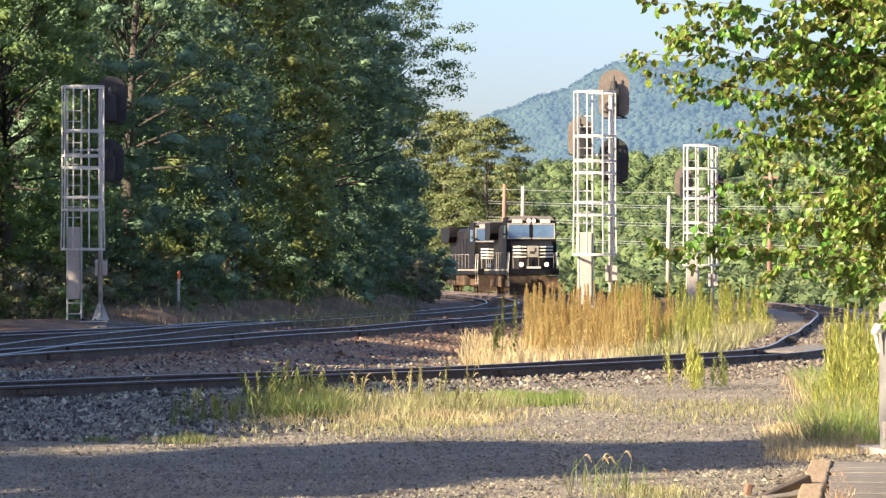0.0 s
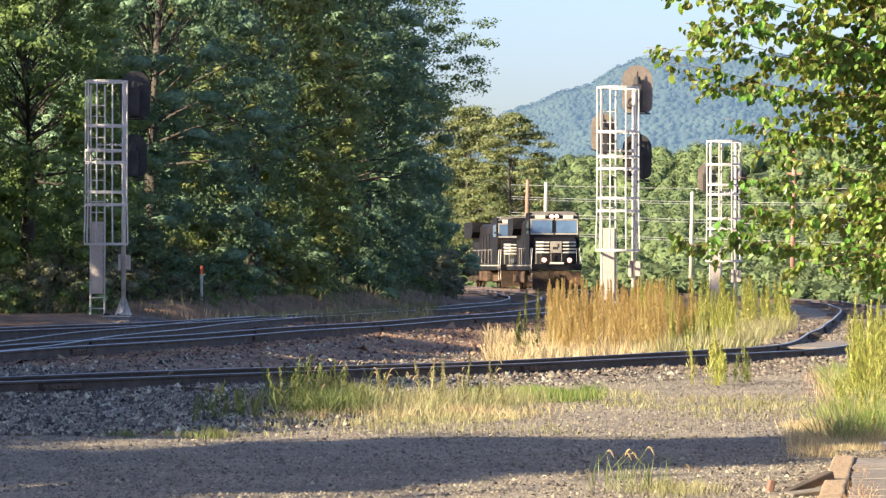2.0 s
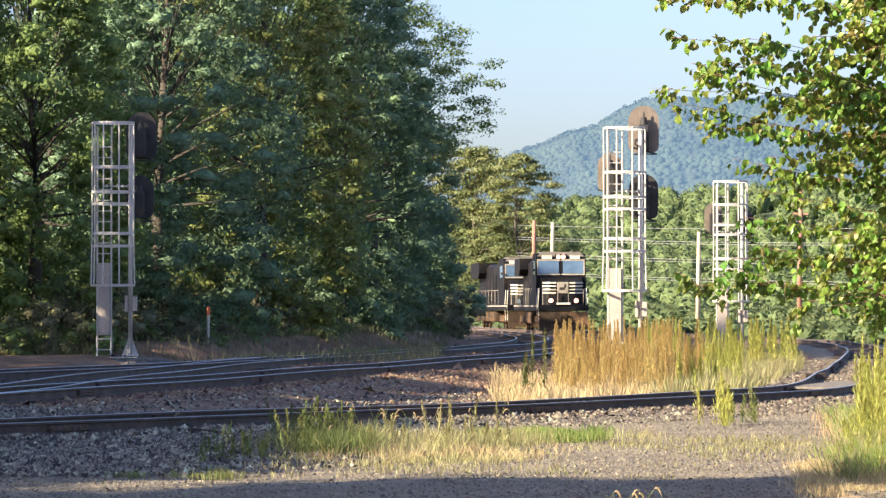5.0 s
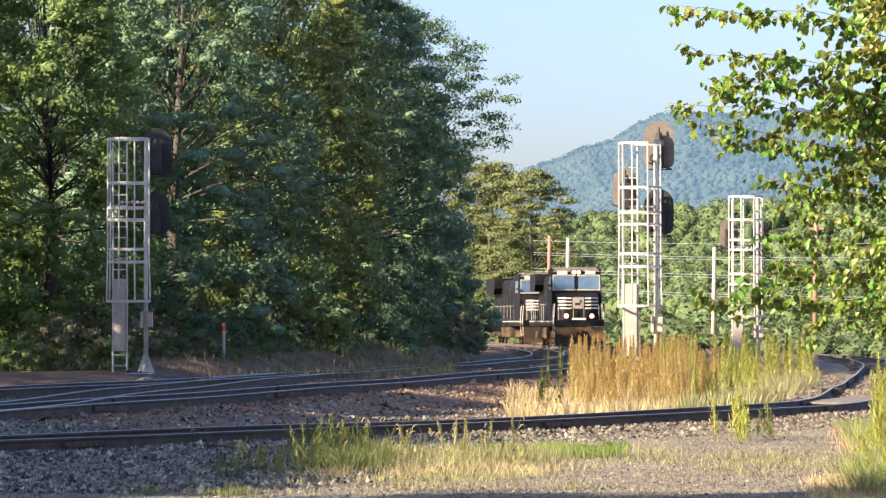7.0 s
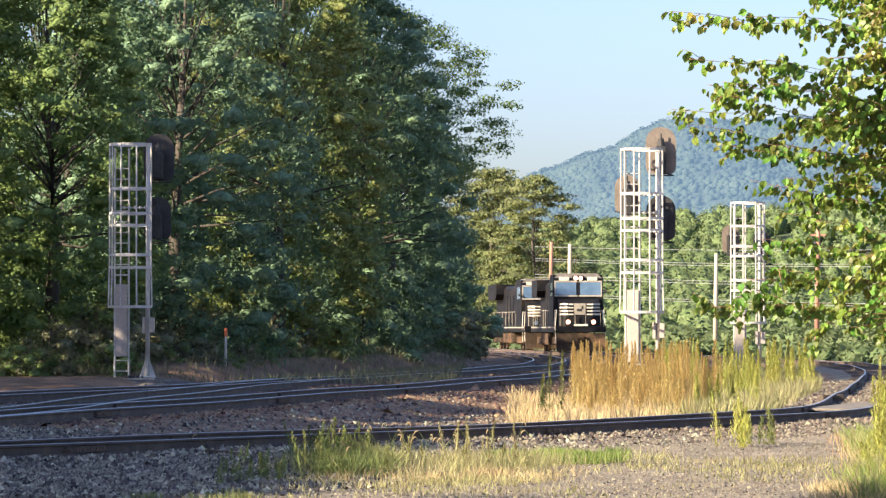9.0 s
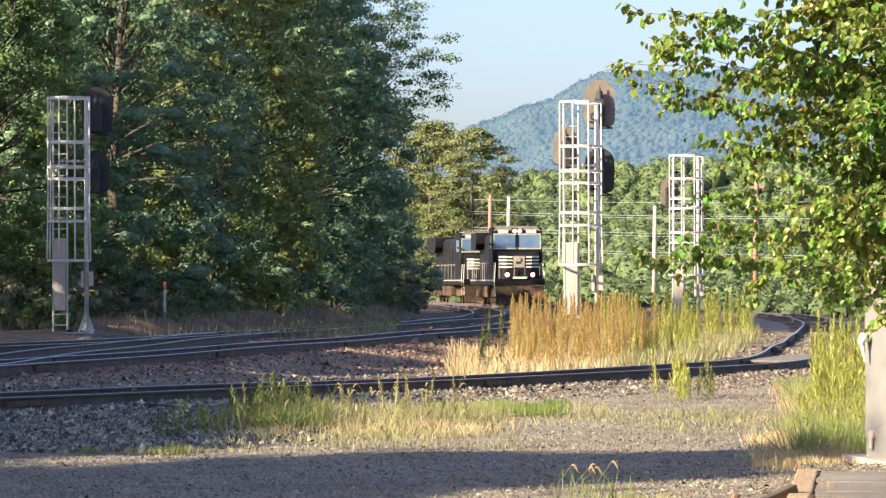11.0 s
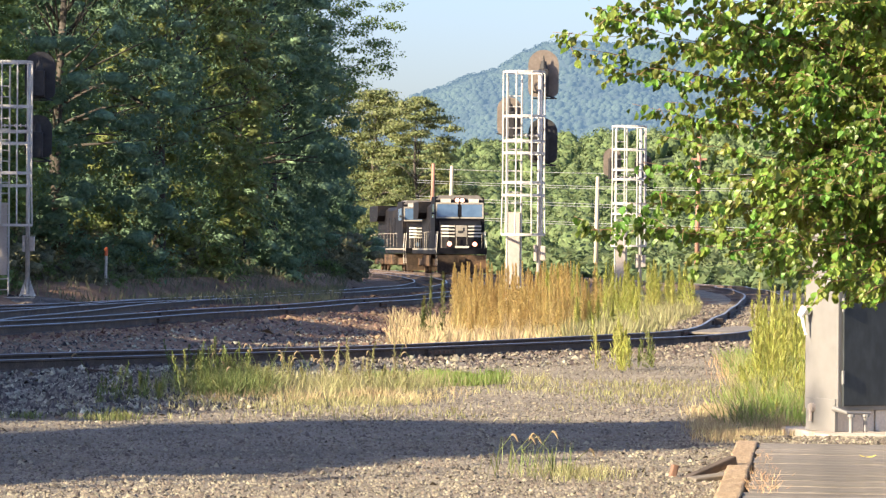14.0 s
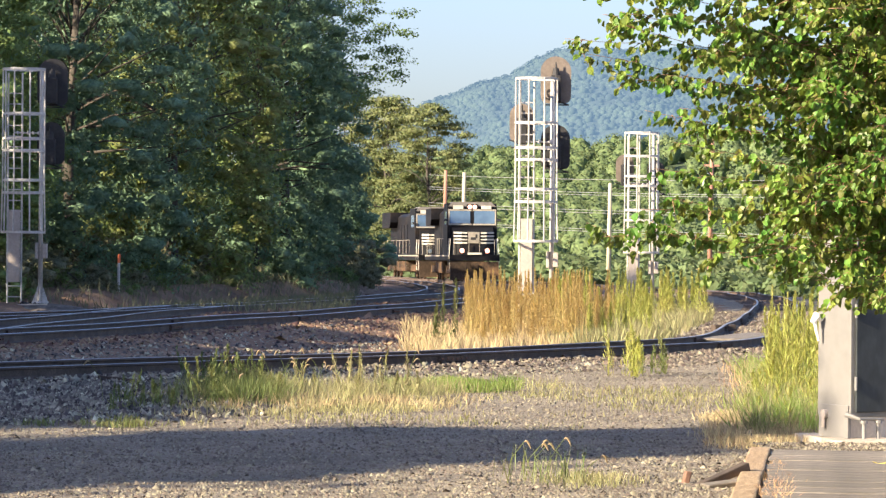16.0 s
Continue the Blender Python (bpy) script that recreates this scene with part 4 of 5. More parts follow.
blades("dry_grass", between(4600, 0.006, 0.055, 62, 88, 7), 0.4, 0.018, M_STRAW_PALE, "pale dry grass between the tracks", 8)
blades("tall_grass", between(8000, 0.05, 0.097, 68, 118, 9), 0.45, 0.02, M_GRASS_PALE, "yellow-green grass between the tracks", 10)
weeds("horseweed", np.array([(1.12, 70.6), (1.24, 70.9), (1.5, 71.5), (1.05, 70.2)]), 1.65, 150, 0.12, 0.026, 0.13, M_HORSEWEED, "dark green leafy weeds beside the siding", 11, 0.03, 0.4)
# grass along the front of the siding
blades("front_grass", patch(1300, -1.2, 45.2, 1.6, 2.6, 34, 12), 0.36, 0.0075, M_GRASS_PALE, "yellow-green grass growing along the ballast edge", 13, 0.42)
blades("front_grass", patch(1200, 0.3, 47.5, 1.5, 2.2, 34, 14), 0.28, 0.0075, M_GRASS_PALE, "pale seeding grass along the ballast edge", 15, 0.42)
blades("front_grass", patch(4200, 1.1, 49.5, 0.8, 1.4, 46, 17), 0.19, 0.009, M_GRASS_BRIGHT, "low bright green grass along the ballast edge", 18)
blades("front_grass", patch(1500, -1.0, 42.8, 1.7, 1.6, 60, 55), 0.12, 0.009, M_GRASS_PALE, "short dry grass along the ballast edge", 56)
blades("front_grass", patch(1800, -1.8, 44.8, 0.9, 2.0, 12, 71), 0.42, 0.008, M_GRASS, "darker green grass tufts along the ballast edge", 72, 0.45)
blades("front_grass", patch(900, -0.4, 43.6, 1.6, 1.8, 20, 73), 0.2, 0.008, M_STRAW_PALE, "short dry straw along the ballast edge", 74, 0.5)
weeds("leafy_weeds", patch(48, -2.0, 45.2, 0.6, 1.6, 0, 19), 0.62, 70, 0.085, 0.014, 0.11, M_GRASS, "green leafy weeds at the ballast edge", 20)
weeds("leafy_weeds", patch(22, -0.6, 46.0, 1.4, 2.0, 0, 57), 0.6, 70, 0.085, 0.014, 0.08, M_GRASS_PALE, "thin seeding weeds at the ballast edge", 58)
weeds("leafy_weeds", patch(16, -3.0, 42.6, 0.4, 1.3, 0, 21), 0.42, 50, 0.08, 0.014, 0.1, M_GRASS, "green leafy weeds at the ballast edge", 22)
blades("low_grass", patch(300, -3.1, 38.5, 0.7, 1.2, 12, 23), 0.12, 0.01, M_GRASS, "small grass tufts in the gravel", 24)
blades("low_grass", patch(500, -0.4, 39.5, 2.6, 2.6, 30, 25), 0.09, 0.01, M_GRASS_PALE, "small grass tufts in the gravel", 26)
blades("low_grass", patch(1300, 3.5, 47, 2.2, 4.0, 60, 27), 0.11, 0.01, M_GRASS_PALE, "thin dry grass in the gravel", 28)
weeds("green_weeds", patch(16, 4.15, 55.5, 0.4, 0.8, 0, 29), 0.8, 55, 0.12, 0.016, 0.12, M_WEED, "bright green leafy weeds beside the siding", 30)
weeds("green_weeds", patch(7, 4.6, 57, 0.4, 0.8, 0, 31), 0.55, 40, 0.12, 0.018, 0.08, M_GRASS, "thin green weeds beside the siding", 32)
# weeds round the metal cabinet
weeds("green_weeds", right_side(120, 0.113, 0.16, 46, 66, 33), 1.25, 190, 0.12, 0.014, 0.13, M_WEED, "tall sunlit yellow-green weeds behind the metal cabinet", 34, 0.05)
weeds("green_weeds", right_side(70, 0.108, 0.15, 37.5, 50, 95), 0.5, 90, 0.09, 0.011, 0.13, M_WEED, "low bushy yellow-green weeds beside the metal cabinet", 96, 0.2)
blades("tall_grass", right_side(4600, 0.107, 0.15, 37.2, 58, 37, 110), 0.38, 0.009, M_GRASS_PALE, "lush yellow-green grass beside the metal cabinet", 38, 0.55)
blades("tall_grass", right_side(3800, 0.107, 0.15, 37.2, 60, 39, 90), 0.38, 0.01, M_GRASS_BRIGHT, "lush yellow-green grass beside the metal cabinet", 40, 0.5)
blades("dry_grass", right_side(3000, 0.098, 0.122, 34.3, 41, 41, 90), 0.15, 0.008, M_STRAW_PALE, "dry brown grass at the gravel edge", 42)
blades("foxtail_grass", patch(50, 1.42, 29.3, 0.42, 0.8, 12, 43), 0.34, 0.007, M_GRASS, "tall foxtail grass stems in the foreground", 44, 0.16)
blades("low_grass", patch(500, 1.85, 29.3, 0.5, 0.8, 30, 45), 0.11, 0.006, M_GRASS_PALE, "grass tufts at the road edge", 46)
blades("bank_grass", np.stack([rng.uniform(-14.5, -1, 9000), rng.uniform(98, 158, 9000)], 1), 0.4, 0.025, M_BRUSH, "dry grass along the foot of the woods", 47)

blades("dry_grass", right_side(500, 0.1, 0.15, 42, 58, 91, 40), 0.3, 0.008, M_STRAW_RED, "reddish brown seeding grass beside the metal cabinet", 92, 0.3)
# seed heads on the foreground and ballast-edge grass


def seed_head(x, y, h, bend):
    e = empty("foxtail_stem", pose(x, y, float(ground_z(x, y))), "drooping tan foxtail seed head on a thin green stem", "grass", "foxtail stems")
    tip = Vector((bend * 0.14, 0, h))
    part("stem", tube(bmesh.new(), [(0, 0, 0), (bend * 0.03, 0, h * 0.6), tip], [0.004, 0.0035, 0.003], 5), M_GRASS, e)
    pts = [tip + Vector((bend * 0.06 * k / 4, 0, 0.03 * math.sin(k * 0.8) - 0.014 * k)) for k in range(5)]
    part("seed_head", tube(bmesh.new(), pts, [0.004, 0.011, 0.012, 0.01, 0.003], 6), M_STRAW_PALE, e)


r = np.random.default_rng(50)
for x, y in [(1.08, 29.2), (1.25, 29.6), (1.42, 29.1), (1.6, 29.8), (1.75, 29.3), (1.33, 30.1)]:
    seed_head(x, y, r.uniform(0.22, 0.4), r.choice([-1, 1]))
for k in range(26):
    seed_head(r.normal(-1.2, 0.9), r.normal(46.5, 1.5), r.uniform(0.42, 0.66), r.choice([-1, 1]) * r.uniform(0.6, 1.4))


# ---- metal signal cabinet on its footing ----
def cabinet():
    e = empty("signal_cabinet", pose(4.84, 35.0, 0.1, 0, 0, 27), "tall galvanised metal signal cabinet on concrete blocks", "equipment cabinet")
    w, d, z0, z1 = 1.5, 0.6, 0.22, 2.3
    bm = bmesh.new()
    box(bm, 0.0, w, 0.0, d, z0, z1, 0.012)
    part("body", bm, M_SILVER, e)
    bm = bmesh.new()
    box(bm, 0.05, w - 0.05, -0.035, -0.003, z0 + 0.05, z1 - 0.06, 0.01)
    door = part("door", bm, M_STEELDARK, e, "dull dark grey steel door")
    for z in (0.5, 1.25, 2.0):
        part("hinge", rod(bmesh.new(), (0.035, -0.045, z), (0.035, -0.045, z + 0.14), 0.016, n=8), M_SILVER, door)
    bm = bmesh.new()
    rod(bm, (w - 0.16, -0.04, 1.2), (w - 0.16, -0.09, 1.2), 0.02)
    box(bm, w - 0.18, w - 0.14, -0.1, -0.08, 1.1, 1.3, 0.006)
    part("door_handle", bm, M_SILVER, door)
    bm = bmesh.new()
    box(bm, -0.05, w + 0.05, -0.07, d + 0.05, z1 + 0.002, z1 + 0.05, 0.012)
    part("roof", bm, M_SILVER, e)
    for x0, x1 in ((0.03, 0.5), (0.52, 1.0), (1.02, 1.47)):
        bm = bmesh.new()
        box(bm, x0, x1, 0.05, d - 0.03, 0.0, z0 - 0.003, 0.01)
        part("footing_block", bm, M_BLOCK, e, "pale concrete block")
    bm = bmesh.new()
    box(bm, -0.02, 0.02, 0.02, d - 0.05, 0.0, z0 + 0.12, 0.005)
    part("side_flange", bm, M_SILVER, e)
    bm = bmesh.new()
    for x in (0.1, 0.28):
        rod(bm, (x, -0.1, 0.0), (x, -0.1, 0.16), 0.022)
        rod(bm, (x, -0.1, 0.16), (x, -0.1, 0.19), 0.04)
    tube(bm, [(-0.04, 0.03, 0.25), (0.05, -0.09, 0.205), (0.34, -0.1, 0.2)], [0.03, 0.02, 0.02], 8)
    part("conduit", bm, M_SILVER, e)
    bm = bmesh.new()
    rod(bm, (-0.01, 0.42, 0.24), (-0.06, 0.42, 0.24), 0.05, 0.045, 10)
    rod(bm, (-0.05, 0.42, 0.1), (-0.05, 0.42, 0.26), 0.02)
    part("cable_entry", bm, M_BEIGE, e)
    bm = bmesh.new()
    box(bm, -0.02, -0.003, 0.25, 0.42, 1.78, 1.84, 0.003)
    part("plate", bm, M_BEIGE, e, "small blank beige plate")
    bm = bmesh.new()
    tube(bm, [(-0.02, d - 0.1, 1.24), (-0.09, d - 0.1, 1.26), (-0.14, d - 0.1, 1.19)], [0.04, 0.048, 0.03], 8)
    tube(bm, [(-0.11, d - 0.1, 1.2), (-0.09, d - 0.1, 1.1), (-0.06, d - 0.1, 1.0)], [0.02, 0.016, 0.012], 6)
    part("hood", bm, M_GREENOX, e, "white plastic hood with a hanging strap")
    return e


cabinet()


def concrete_pad():
    bm = bmesh.new()
    box(bm, 0, 2.6, -0.35, 1.3, -0.15, 0.1, 0.02)
    bmesh.ops.subdivide_edges(bm, edges=bm.edges[:], cuts=3, use_grid_fill=True)
    for v in bm.verts:
        v.co += Vector((noise.noise(v.co * 5), noise.noise(v.co * 5 + Vector((7, 0, 0))), 0.5 * noise.noise(v.co * 4 + Vector((0, 9, 0))))) * 0.02
    ob = part("concrete_pad", bm, M_CONCRETE)
    ob.matrix_basis = pose(4.62, 34.85, 0.0, 0, 0, 10)
    return tagged(ob, "worn tan concrete pad under the metal cabinet", "pad", kind="structure")


concrete_pad()


def timber_deck():
    """A road crossing of old planks with a tan edging timber."""
    e = empty("timber_crossing", pose(2.71, 25.6, 0.0, 0, 0, -7.5), "weathered grey plank crossing deck beside the gravel road", "timber deck")
    r = random.Random(4)
    proto = []
    for k in range(3):
        bm = bmesh.new()
        box(bm, 0.0, 4.0, 0.0, 0.355, 0.0, 0.1, 0.012)
        bmesh.ops.subdivide_edges(bm, edges=[ed for ed in bm.edges if abs(ed.verts[0].co.x - ed.verts[1].co.x) > 1], cuts=10)
        for v in bm.verts:
            v.co += Vector((0, 0.006 * noise.noise(v.co * 3 + Vector((k * 9, 0, 0))), 0.008 * noise.noise(v.co * 2 + Vector((0, k * 5, 0)))))
        me = bpy.data.meshes.new("plank")
        bm.to_mesh(me)
        bm.free()
        me.materials.append(M_WOODOLD)
        proto.append(me)
    for i in range(24):
        o = new("plank", proto[i % 3])
        o.parent = e
        o.matrix_basis = pose(0.12 + r.uniform(-0.03, 0.03) + 0.0, -1.2 + i * 0.361, 0.0 + r.uniform(-0.006, 0.006), 0, 0, r.uniform(-0.25, 0.25))
    bm = bmesh.new()
    box(bm, -0.1, 0.1, -1.2, 7.6, -0.05, 0.115, 0.02)
    bmesh.ops.subdivide_edges(bm, edges=[ed for ed in bm.edges if abs(ed.verts[0].co.y - ed.verts[1].co.y) > 1], cuts=24)
    for v in bm.verts:
        v.co += Vector((0.018 * noise.noise(v.co * 3), 0, 0.018 * noise.noise(v.co * 3 + Vector((5, 0, 0)))))
    part("edging_timber", bm, M_EDGE, e, "splintered tan edging timber")
    return e


timber_deck()
p = np.stack([rng.uniform(3.75, 6.2, 2600), rng.uniform(33.0, 34.4, 2600)], 1)
tagged(stones("deck_gravel", p, 0.09 + 0 * p[:, 0], 0.014, M_ROADSTONE, rng, 0.6), "grey gravel spilled along the end of the plank deck", "gravel", kind="stuff")
tagged(stones("deck_edge_gravel", np.stack([rng.uniform(2.6, 3.55, 1500), rng.uniform(29, 34.5, 1500)], 1), np.zeros(1500), 0.018, M_ROADSTONE, rng, 0.6), "loose gravel beside the plank deck", "gravel", kind="stuff")


def scrap(name, m, size, mat, label):
    bm = bmesh.new()
    box(bm, -size[0] / 2, size[0] / 2, -size[1] / 2, size[1] / 2, 0, size[2], 0.015)
    bmesh.ops.subdivide_edges(bm, edges=bm.edges[:], cuts=2, use_grid_fill=True)
    for v in bm.verts:
        v.co += Vector((noise.noise(v.co * 7), noise.noise(v.co * 7 + Vector((3, 0, 0))), noise.noise(v.co * 6 + Vector((0, 4, 0))))) * 0.012
    ob = part(name, bm, mat)
    ob.matrix_basis = m
    return tagged(ob, label, "scrap timber", "scrap by the deck")


scrap("timber_offcut", pose(2.92, 29.2, 0.02, 0, -18, 32), (0.62, 0.1, 0.08), M_TIE, "dark broken timber offcut lying by the deck")
scrap("timber_offcut", pose(2.98, 28.8, 0.0, 4, -6, 24), (0.55, 0.16, 0.07), M_WOODOLD, "grey splintered timber offcut lying by the deck")
scrap("timber_offcut", pose(2.66, 29.4, 0.0, 0, -74, 12), (0.2, 0.09, 0.06), M_RUST, "short rusty steel stub leaning in the gravel")
scrap("timber_offcut", pose(3.3, 29.0, 0.0, 0, 5, 50), (0.35, 0.12, 0.07), M_WOODOLD, "grey splintered timber offcut lying by the deck")
scrap("timber_offcut", pose(-3.95, 50.2, 0.09, 0, 4, -28), (0.6, 0.07, 0.05), M_TIE, "dark wooden stick lying on the siding ballast")
scrap("tie_butt", pose(8.75, 87, 0.06, 0, 0, 20), (0.6, 0.26, 0.2), M_TIE, "dark sawn tie butt lying inside the siding curve")
r = np.random.default_rng(77)
blades("deck_straw", (lambda v: np.stack([2.98 + 0.117 * (v - 25.6) + r.normal(0, 0.06, 520), v], 1))(r.uniform(26, 31.5, 520)), 0.14, 0.006, M_STRAW_RED, "reddish dry straw along the deck edge", 78, 0.8)
bm = bmesh.new()
bmesh.ops.create_grid(bm, x_segments=6, y_segments=3, size=0.5)
for v in bm.verts:
    w = 1 - (2 * v.co.x) ** 2
    v.co = Vector((v.co.x * 0.16, v.co.y * 0.07 * (0.25 + 0.75 * w), 0.02 * (v.co.x * 2) ** 2))
bmesh.ops.solidify(bm, geom=bm.faces[:], thickness=0.002)
leaf_litter = part("fallen_leaf", bm, M_YELLOW)
leaf_litter.matrix_basis = pose(4.45, 30.2, 0.135, 0, 0, 12)
tagged(leaf_litter, "yellow fallen leaf lying on the plank deck", "leaf")


# ---- marker stake, utility poles and wires ----
def stake():
    e = empty("marker_stake", pose(-8.2, 105, 0.8, 0, 1, 0), "thin white marker stake with an orange top", "marker")
    part("stake_post", rod(bmesh.new(), (0, 0, 0), (0, 0, 0.9), 0.045, 0.045, 10), M_WHITE, e)
    part("stake_top", rod(rod(bmesh.new(), (0, 0, 0.9), (0, 0, 1.14), 0.05, 0.05, 10), (0, 0, 1.14), (0, 0, 1.17), 0.05, 0.02, 10), M_ORANGE, e, "orange plastic top")


stake()

POLES = [(5.15, 291, 9.6, 0.0, M_POLERED, "reddish brown timber utility pole beyond the tracks"), (6.9, 298, 9.6, 0.0, M_POLEPALE, "pale sunlit timber utility pole beyond the tracks"),
         (18.7, 282, 8.4, 0.0, M_POLEPALE, "pale sunlit timber utility pole beyond the tracks"), (25.2, 262, 11.4, 0.6, M_POLERED, "tall reddish brown utility pole with a crossarm")]


def utility_pole(x, y, top, arm, mat, label):
    e = empty("utility_pole", pose(x, y, -0.2, 0, 0.8, 0), label, "utility pole", "utility poles beyond the tracks")
    part("post", rod(bmesh.new(), (0, 0, 0), (0, 0, top), 0.2, 0.15, 10), mat, e, smooth=True)
    if arm:
        bm = bmesh.new()
        box(bm, -arm, arm, -0.06, 0.06, top - 2.1, top - 1.95, 0.01)
        part("crossarm", bm, mat, e)
        part("transformer", rod(bmesh.new(), (-0.42, 0, top - 3.6), (-0.42, 0, top - 2.6), 0.26, 0.26, 12), M_WIREBOX, e, "grey transformer can")


for a in POLES:
    utility_pole(*a)


def wire(a, b, sag, r):
    a, b = Vector(a), Vector(b)
    pts = [a.lerp(b, i / 24) - Vector((0, 0, sag * 4 * (i / 24) * (1 - i / 24))) for i in range(25)]
    ob = part("overhead_wire", tube(bmesh.new(), pts, [r] * 25, 4), M_WIRE)
    return tagged(ob, "thin pale overhead line wire between the poles", "wire", "overhead wires")


for k, (z0, z1) in enumerate([(9.2, 9.1), (8.15, 7.75), (7.95, 7.55), (6.75, 5.9), (6.5, 5.7), (5.15, 4.1), (4.95, 3.9)]):
    wire((4.0, 300, z0), (52, 285, z1), 0.45, 0.022)


# ---- the train ----
def ring_box(bm, x0, x1, half, z0, z1, chamfer):
    """A hood with chamfered top edges."""
    prof = [(-half, z0), (half, z0), (half, z1 - chamfer), (half - chamfer, z1), (-half + chamfer, z1), (-half, z1 - chamfer)]
    a = [bm.verts.new((x0, y, z)) for y, z in prof]
    b = [bm.verts.new((x1, y, z)) for y, z in prof]
    n = len(prof)
    for i in range(n):
        bm.faces.new((a[i], a[(i + 1) % n], b[(i + 1) % n], b[i]))
    bm.faces.new(a[::-1])
    bm.faces.new(b)
    return bm


def wedge(bm, pts, y0, y1):
    """A side outline in x, z drawn out across the width."""
    a = [bm.verts.new((x, y0, z)) for x, z in pts]
    b = [bm.verts.new((x, y1, z)) for x, z in pts]
    n = len(pts)
    bm.faces.new(a)
    bm.faces.new(b[::-1])
    for i in range(n):
        bm.faces.new((a[i], b[i], b[(i + 1) % n], a[(i + 1) % n]))
    return bm


def locomotive(m, label, lit):
    """Front at local x = 0, body towards -x, rail level z = 0."""
    e = empty("locomotive", m, label, "locomotive", "coupled locomotives")
    bm = bmesh.new()
    box(bm, -22.2, -0.3, -1.5, 1.5, 1.25, 1.62, 0.02)
    part("frame", bm, M_LOCO, e)
    bm = bmesh.new()
    box(bm, -14.2, -8.2, -1.35, 1.35, 0.45, 1.23, 0.18)
    part("fuel_tank", bm, M_LOCODIRT, e)
    part("hood", ring_box(bmesh.new(), -20.8, -5.3, 0.95, 1.6, 4.45, 0.22), M_LOCO, e)
    bm = bmesh.new()
    wedge(bm, [(-21.4, 3.5), (-21.4, 4.6), (-16.4, 4.6), (-16.4, 3.9), (-17.0, 3.5)], -1.5, 1.5)
    part("radiator", bm, M_LOCO, e, "overhanging radiator section")
    for x in (-9.5, -11.6, -13.7):
        bm = bmesh.new()
        rod(bm, (x, 0, 4.45), (x, 0, 4.6), 0.5, 0.46, 14)
        part("roof_fan", bm, M_LOCO, e)
    cab = part("cab", wedge(bmesh.new(), [(-5.3, 1.62), (-5.3, 4.45), (-5.0, 4.72), (-2.6, 4.72), (-2.3, 4.5), (-2.15, 3.25), (-2.15, 1.62)], -1.5, 1.5), M_LOCO, e)
    part("cab_roof", ring_box(bmesh.new(), -5.2, -2.33, 1.44, 4.5, 4.8, 0.28), M_LOCOROOF, e, "pale cab roof")
    # nose, with chamfered corners
    bm = bmesh.new()
    prof = [(-2.15, -1.25), (-1.0, -1.2), (-0.75, -0.75), (-0.75, 0.75), (-1.0, 1.2), (-2.15, 1.25)]
    a = [bm.verts.new((x, y, 1.62)) for x, y in prof]
    b = [bm.verts.new((x - 0.12 * (x > -2), y, 3.0 if x > -2 else 3.3)) for x, y in prof]
    for i in range(6):
        bm.faces.new((a[i], a[(i + 1) % 6], b[(i + 1) % 6], b[i]))
    bm.faces.new(a[::-1])
    bm.faces.new(b)
    nose = part("nose", bm, M_LOCO, e)
    for s in (-1, 1):
        bm = bmesh.new()
        wedge(bm, [(-2.2, 3.5), (-2.285, 4.25), (-2.225, 4.25), (-2.14, 3.5)], s * 0.12, s * 1.36)
        w = part("windscreen", bm, M_GLASS_BLUE, cab, "windscreen with reflected sky blue put into its colour")
        bm = bmesh.new()
        wedge(bm, [(-2.17, 3.4), (-2.19, 3.49), (-2.13, 3.49), (-2.11, 3.4)], s * 0.04, s * 1.44)
        wedge(bm, [(-2.29, 4.26), (-2.3, 4.36), (-2.23, 4.36), (-2.22, 4.26)], s * 0.04, s * 1.44)
        wedge(bm, [(-2.18, 3.48), (-2.285, 4.27), (-2.225, 4.27), (-2.12, 3.48)], s * 1.365, s * 1.44)
        part("window_surround", bm, M_TRIM, cab, "pale painted window surround")
        bm = bmesh.new()
        wedge(bm, [(-2.25, 3.7), (-2.26, 3.78), (-2.0, 3.72), (-2.0, 3.64)], s * 1.5, s * 1.72)
        part("mirror", bm, M_BLACK, cab)
        bm = bmesh.new()
        box(bm, -0.62, -0.56, s * 0.31, s * 0.33, 1.62, 2.3, 0.005)
        part("front_handrail", bm, M_TRIM, e, "cream front handrail")
        bm = bmesh.new()
        box(bm, -0.62, -0.56, s * 1.21, s * 1.23, 1.62, 2.55, 0.005)
        part("front_handrail", bm, M_TRIM, e, "cream front handrail")
        bm = bmesh.new()
        box(bm, -21.8, -0.5, s * 1.502, s * 1.515, 1.5, 1.58)
        part("sill_stripe", bm, M_TRIM, e, "thin cream sill stripe")
        bm = bmesh.new()
        box(bm, -4.4, -2.9, s * 1.5, s * 1.512, 3.45, 4.25, 0.003)
        part("side_window", bm, M_GLASS_BLUE, cab)
        for k in range(4):
            bm = bmesh.new()
            z = 2.28 + k * 0.2
            box(bm, -0.83, -0.735 - 0.012 * k, s * 0.4, s * 0.74, z, z + 0.085)
            wedge_pts = [(-0.76, s * 0.74), (-1.03, s * 1.2), (-1.08, s * 1.17), (-0.81, s * 0.72)]
            lo = [bm.verts.new((x + 0.02, y * 1.012, z)) for x, y in wedge_pts]
            hi = [bm.verts.new((x + 0.02, y * 1.012, z + 0.1)) for x, y in wedge_pts]
            for i in range(4):
                bm.faces.new((lo[i], lo[(i + 1) % 4], hi[(i + 1) % 4], hi[i]))
            bm.faces.new(lo[::-1])
            bm.faces.new(hi)
            part("stripe", bm, M_GOLD, nose, "cream painted stripe")
        bm = bmesh.new()
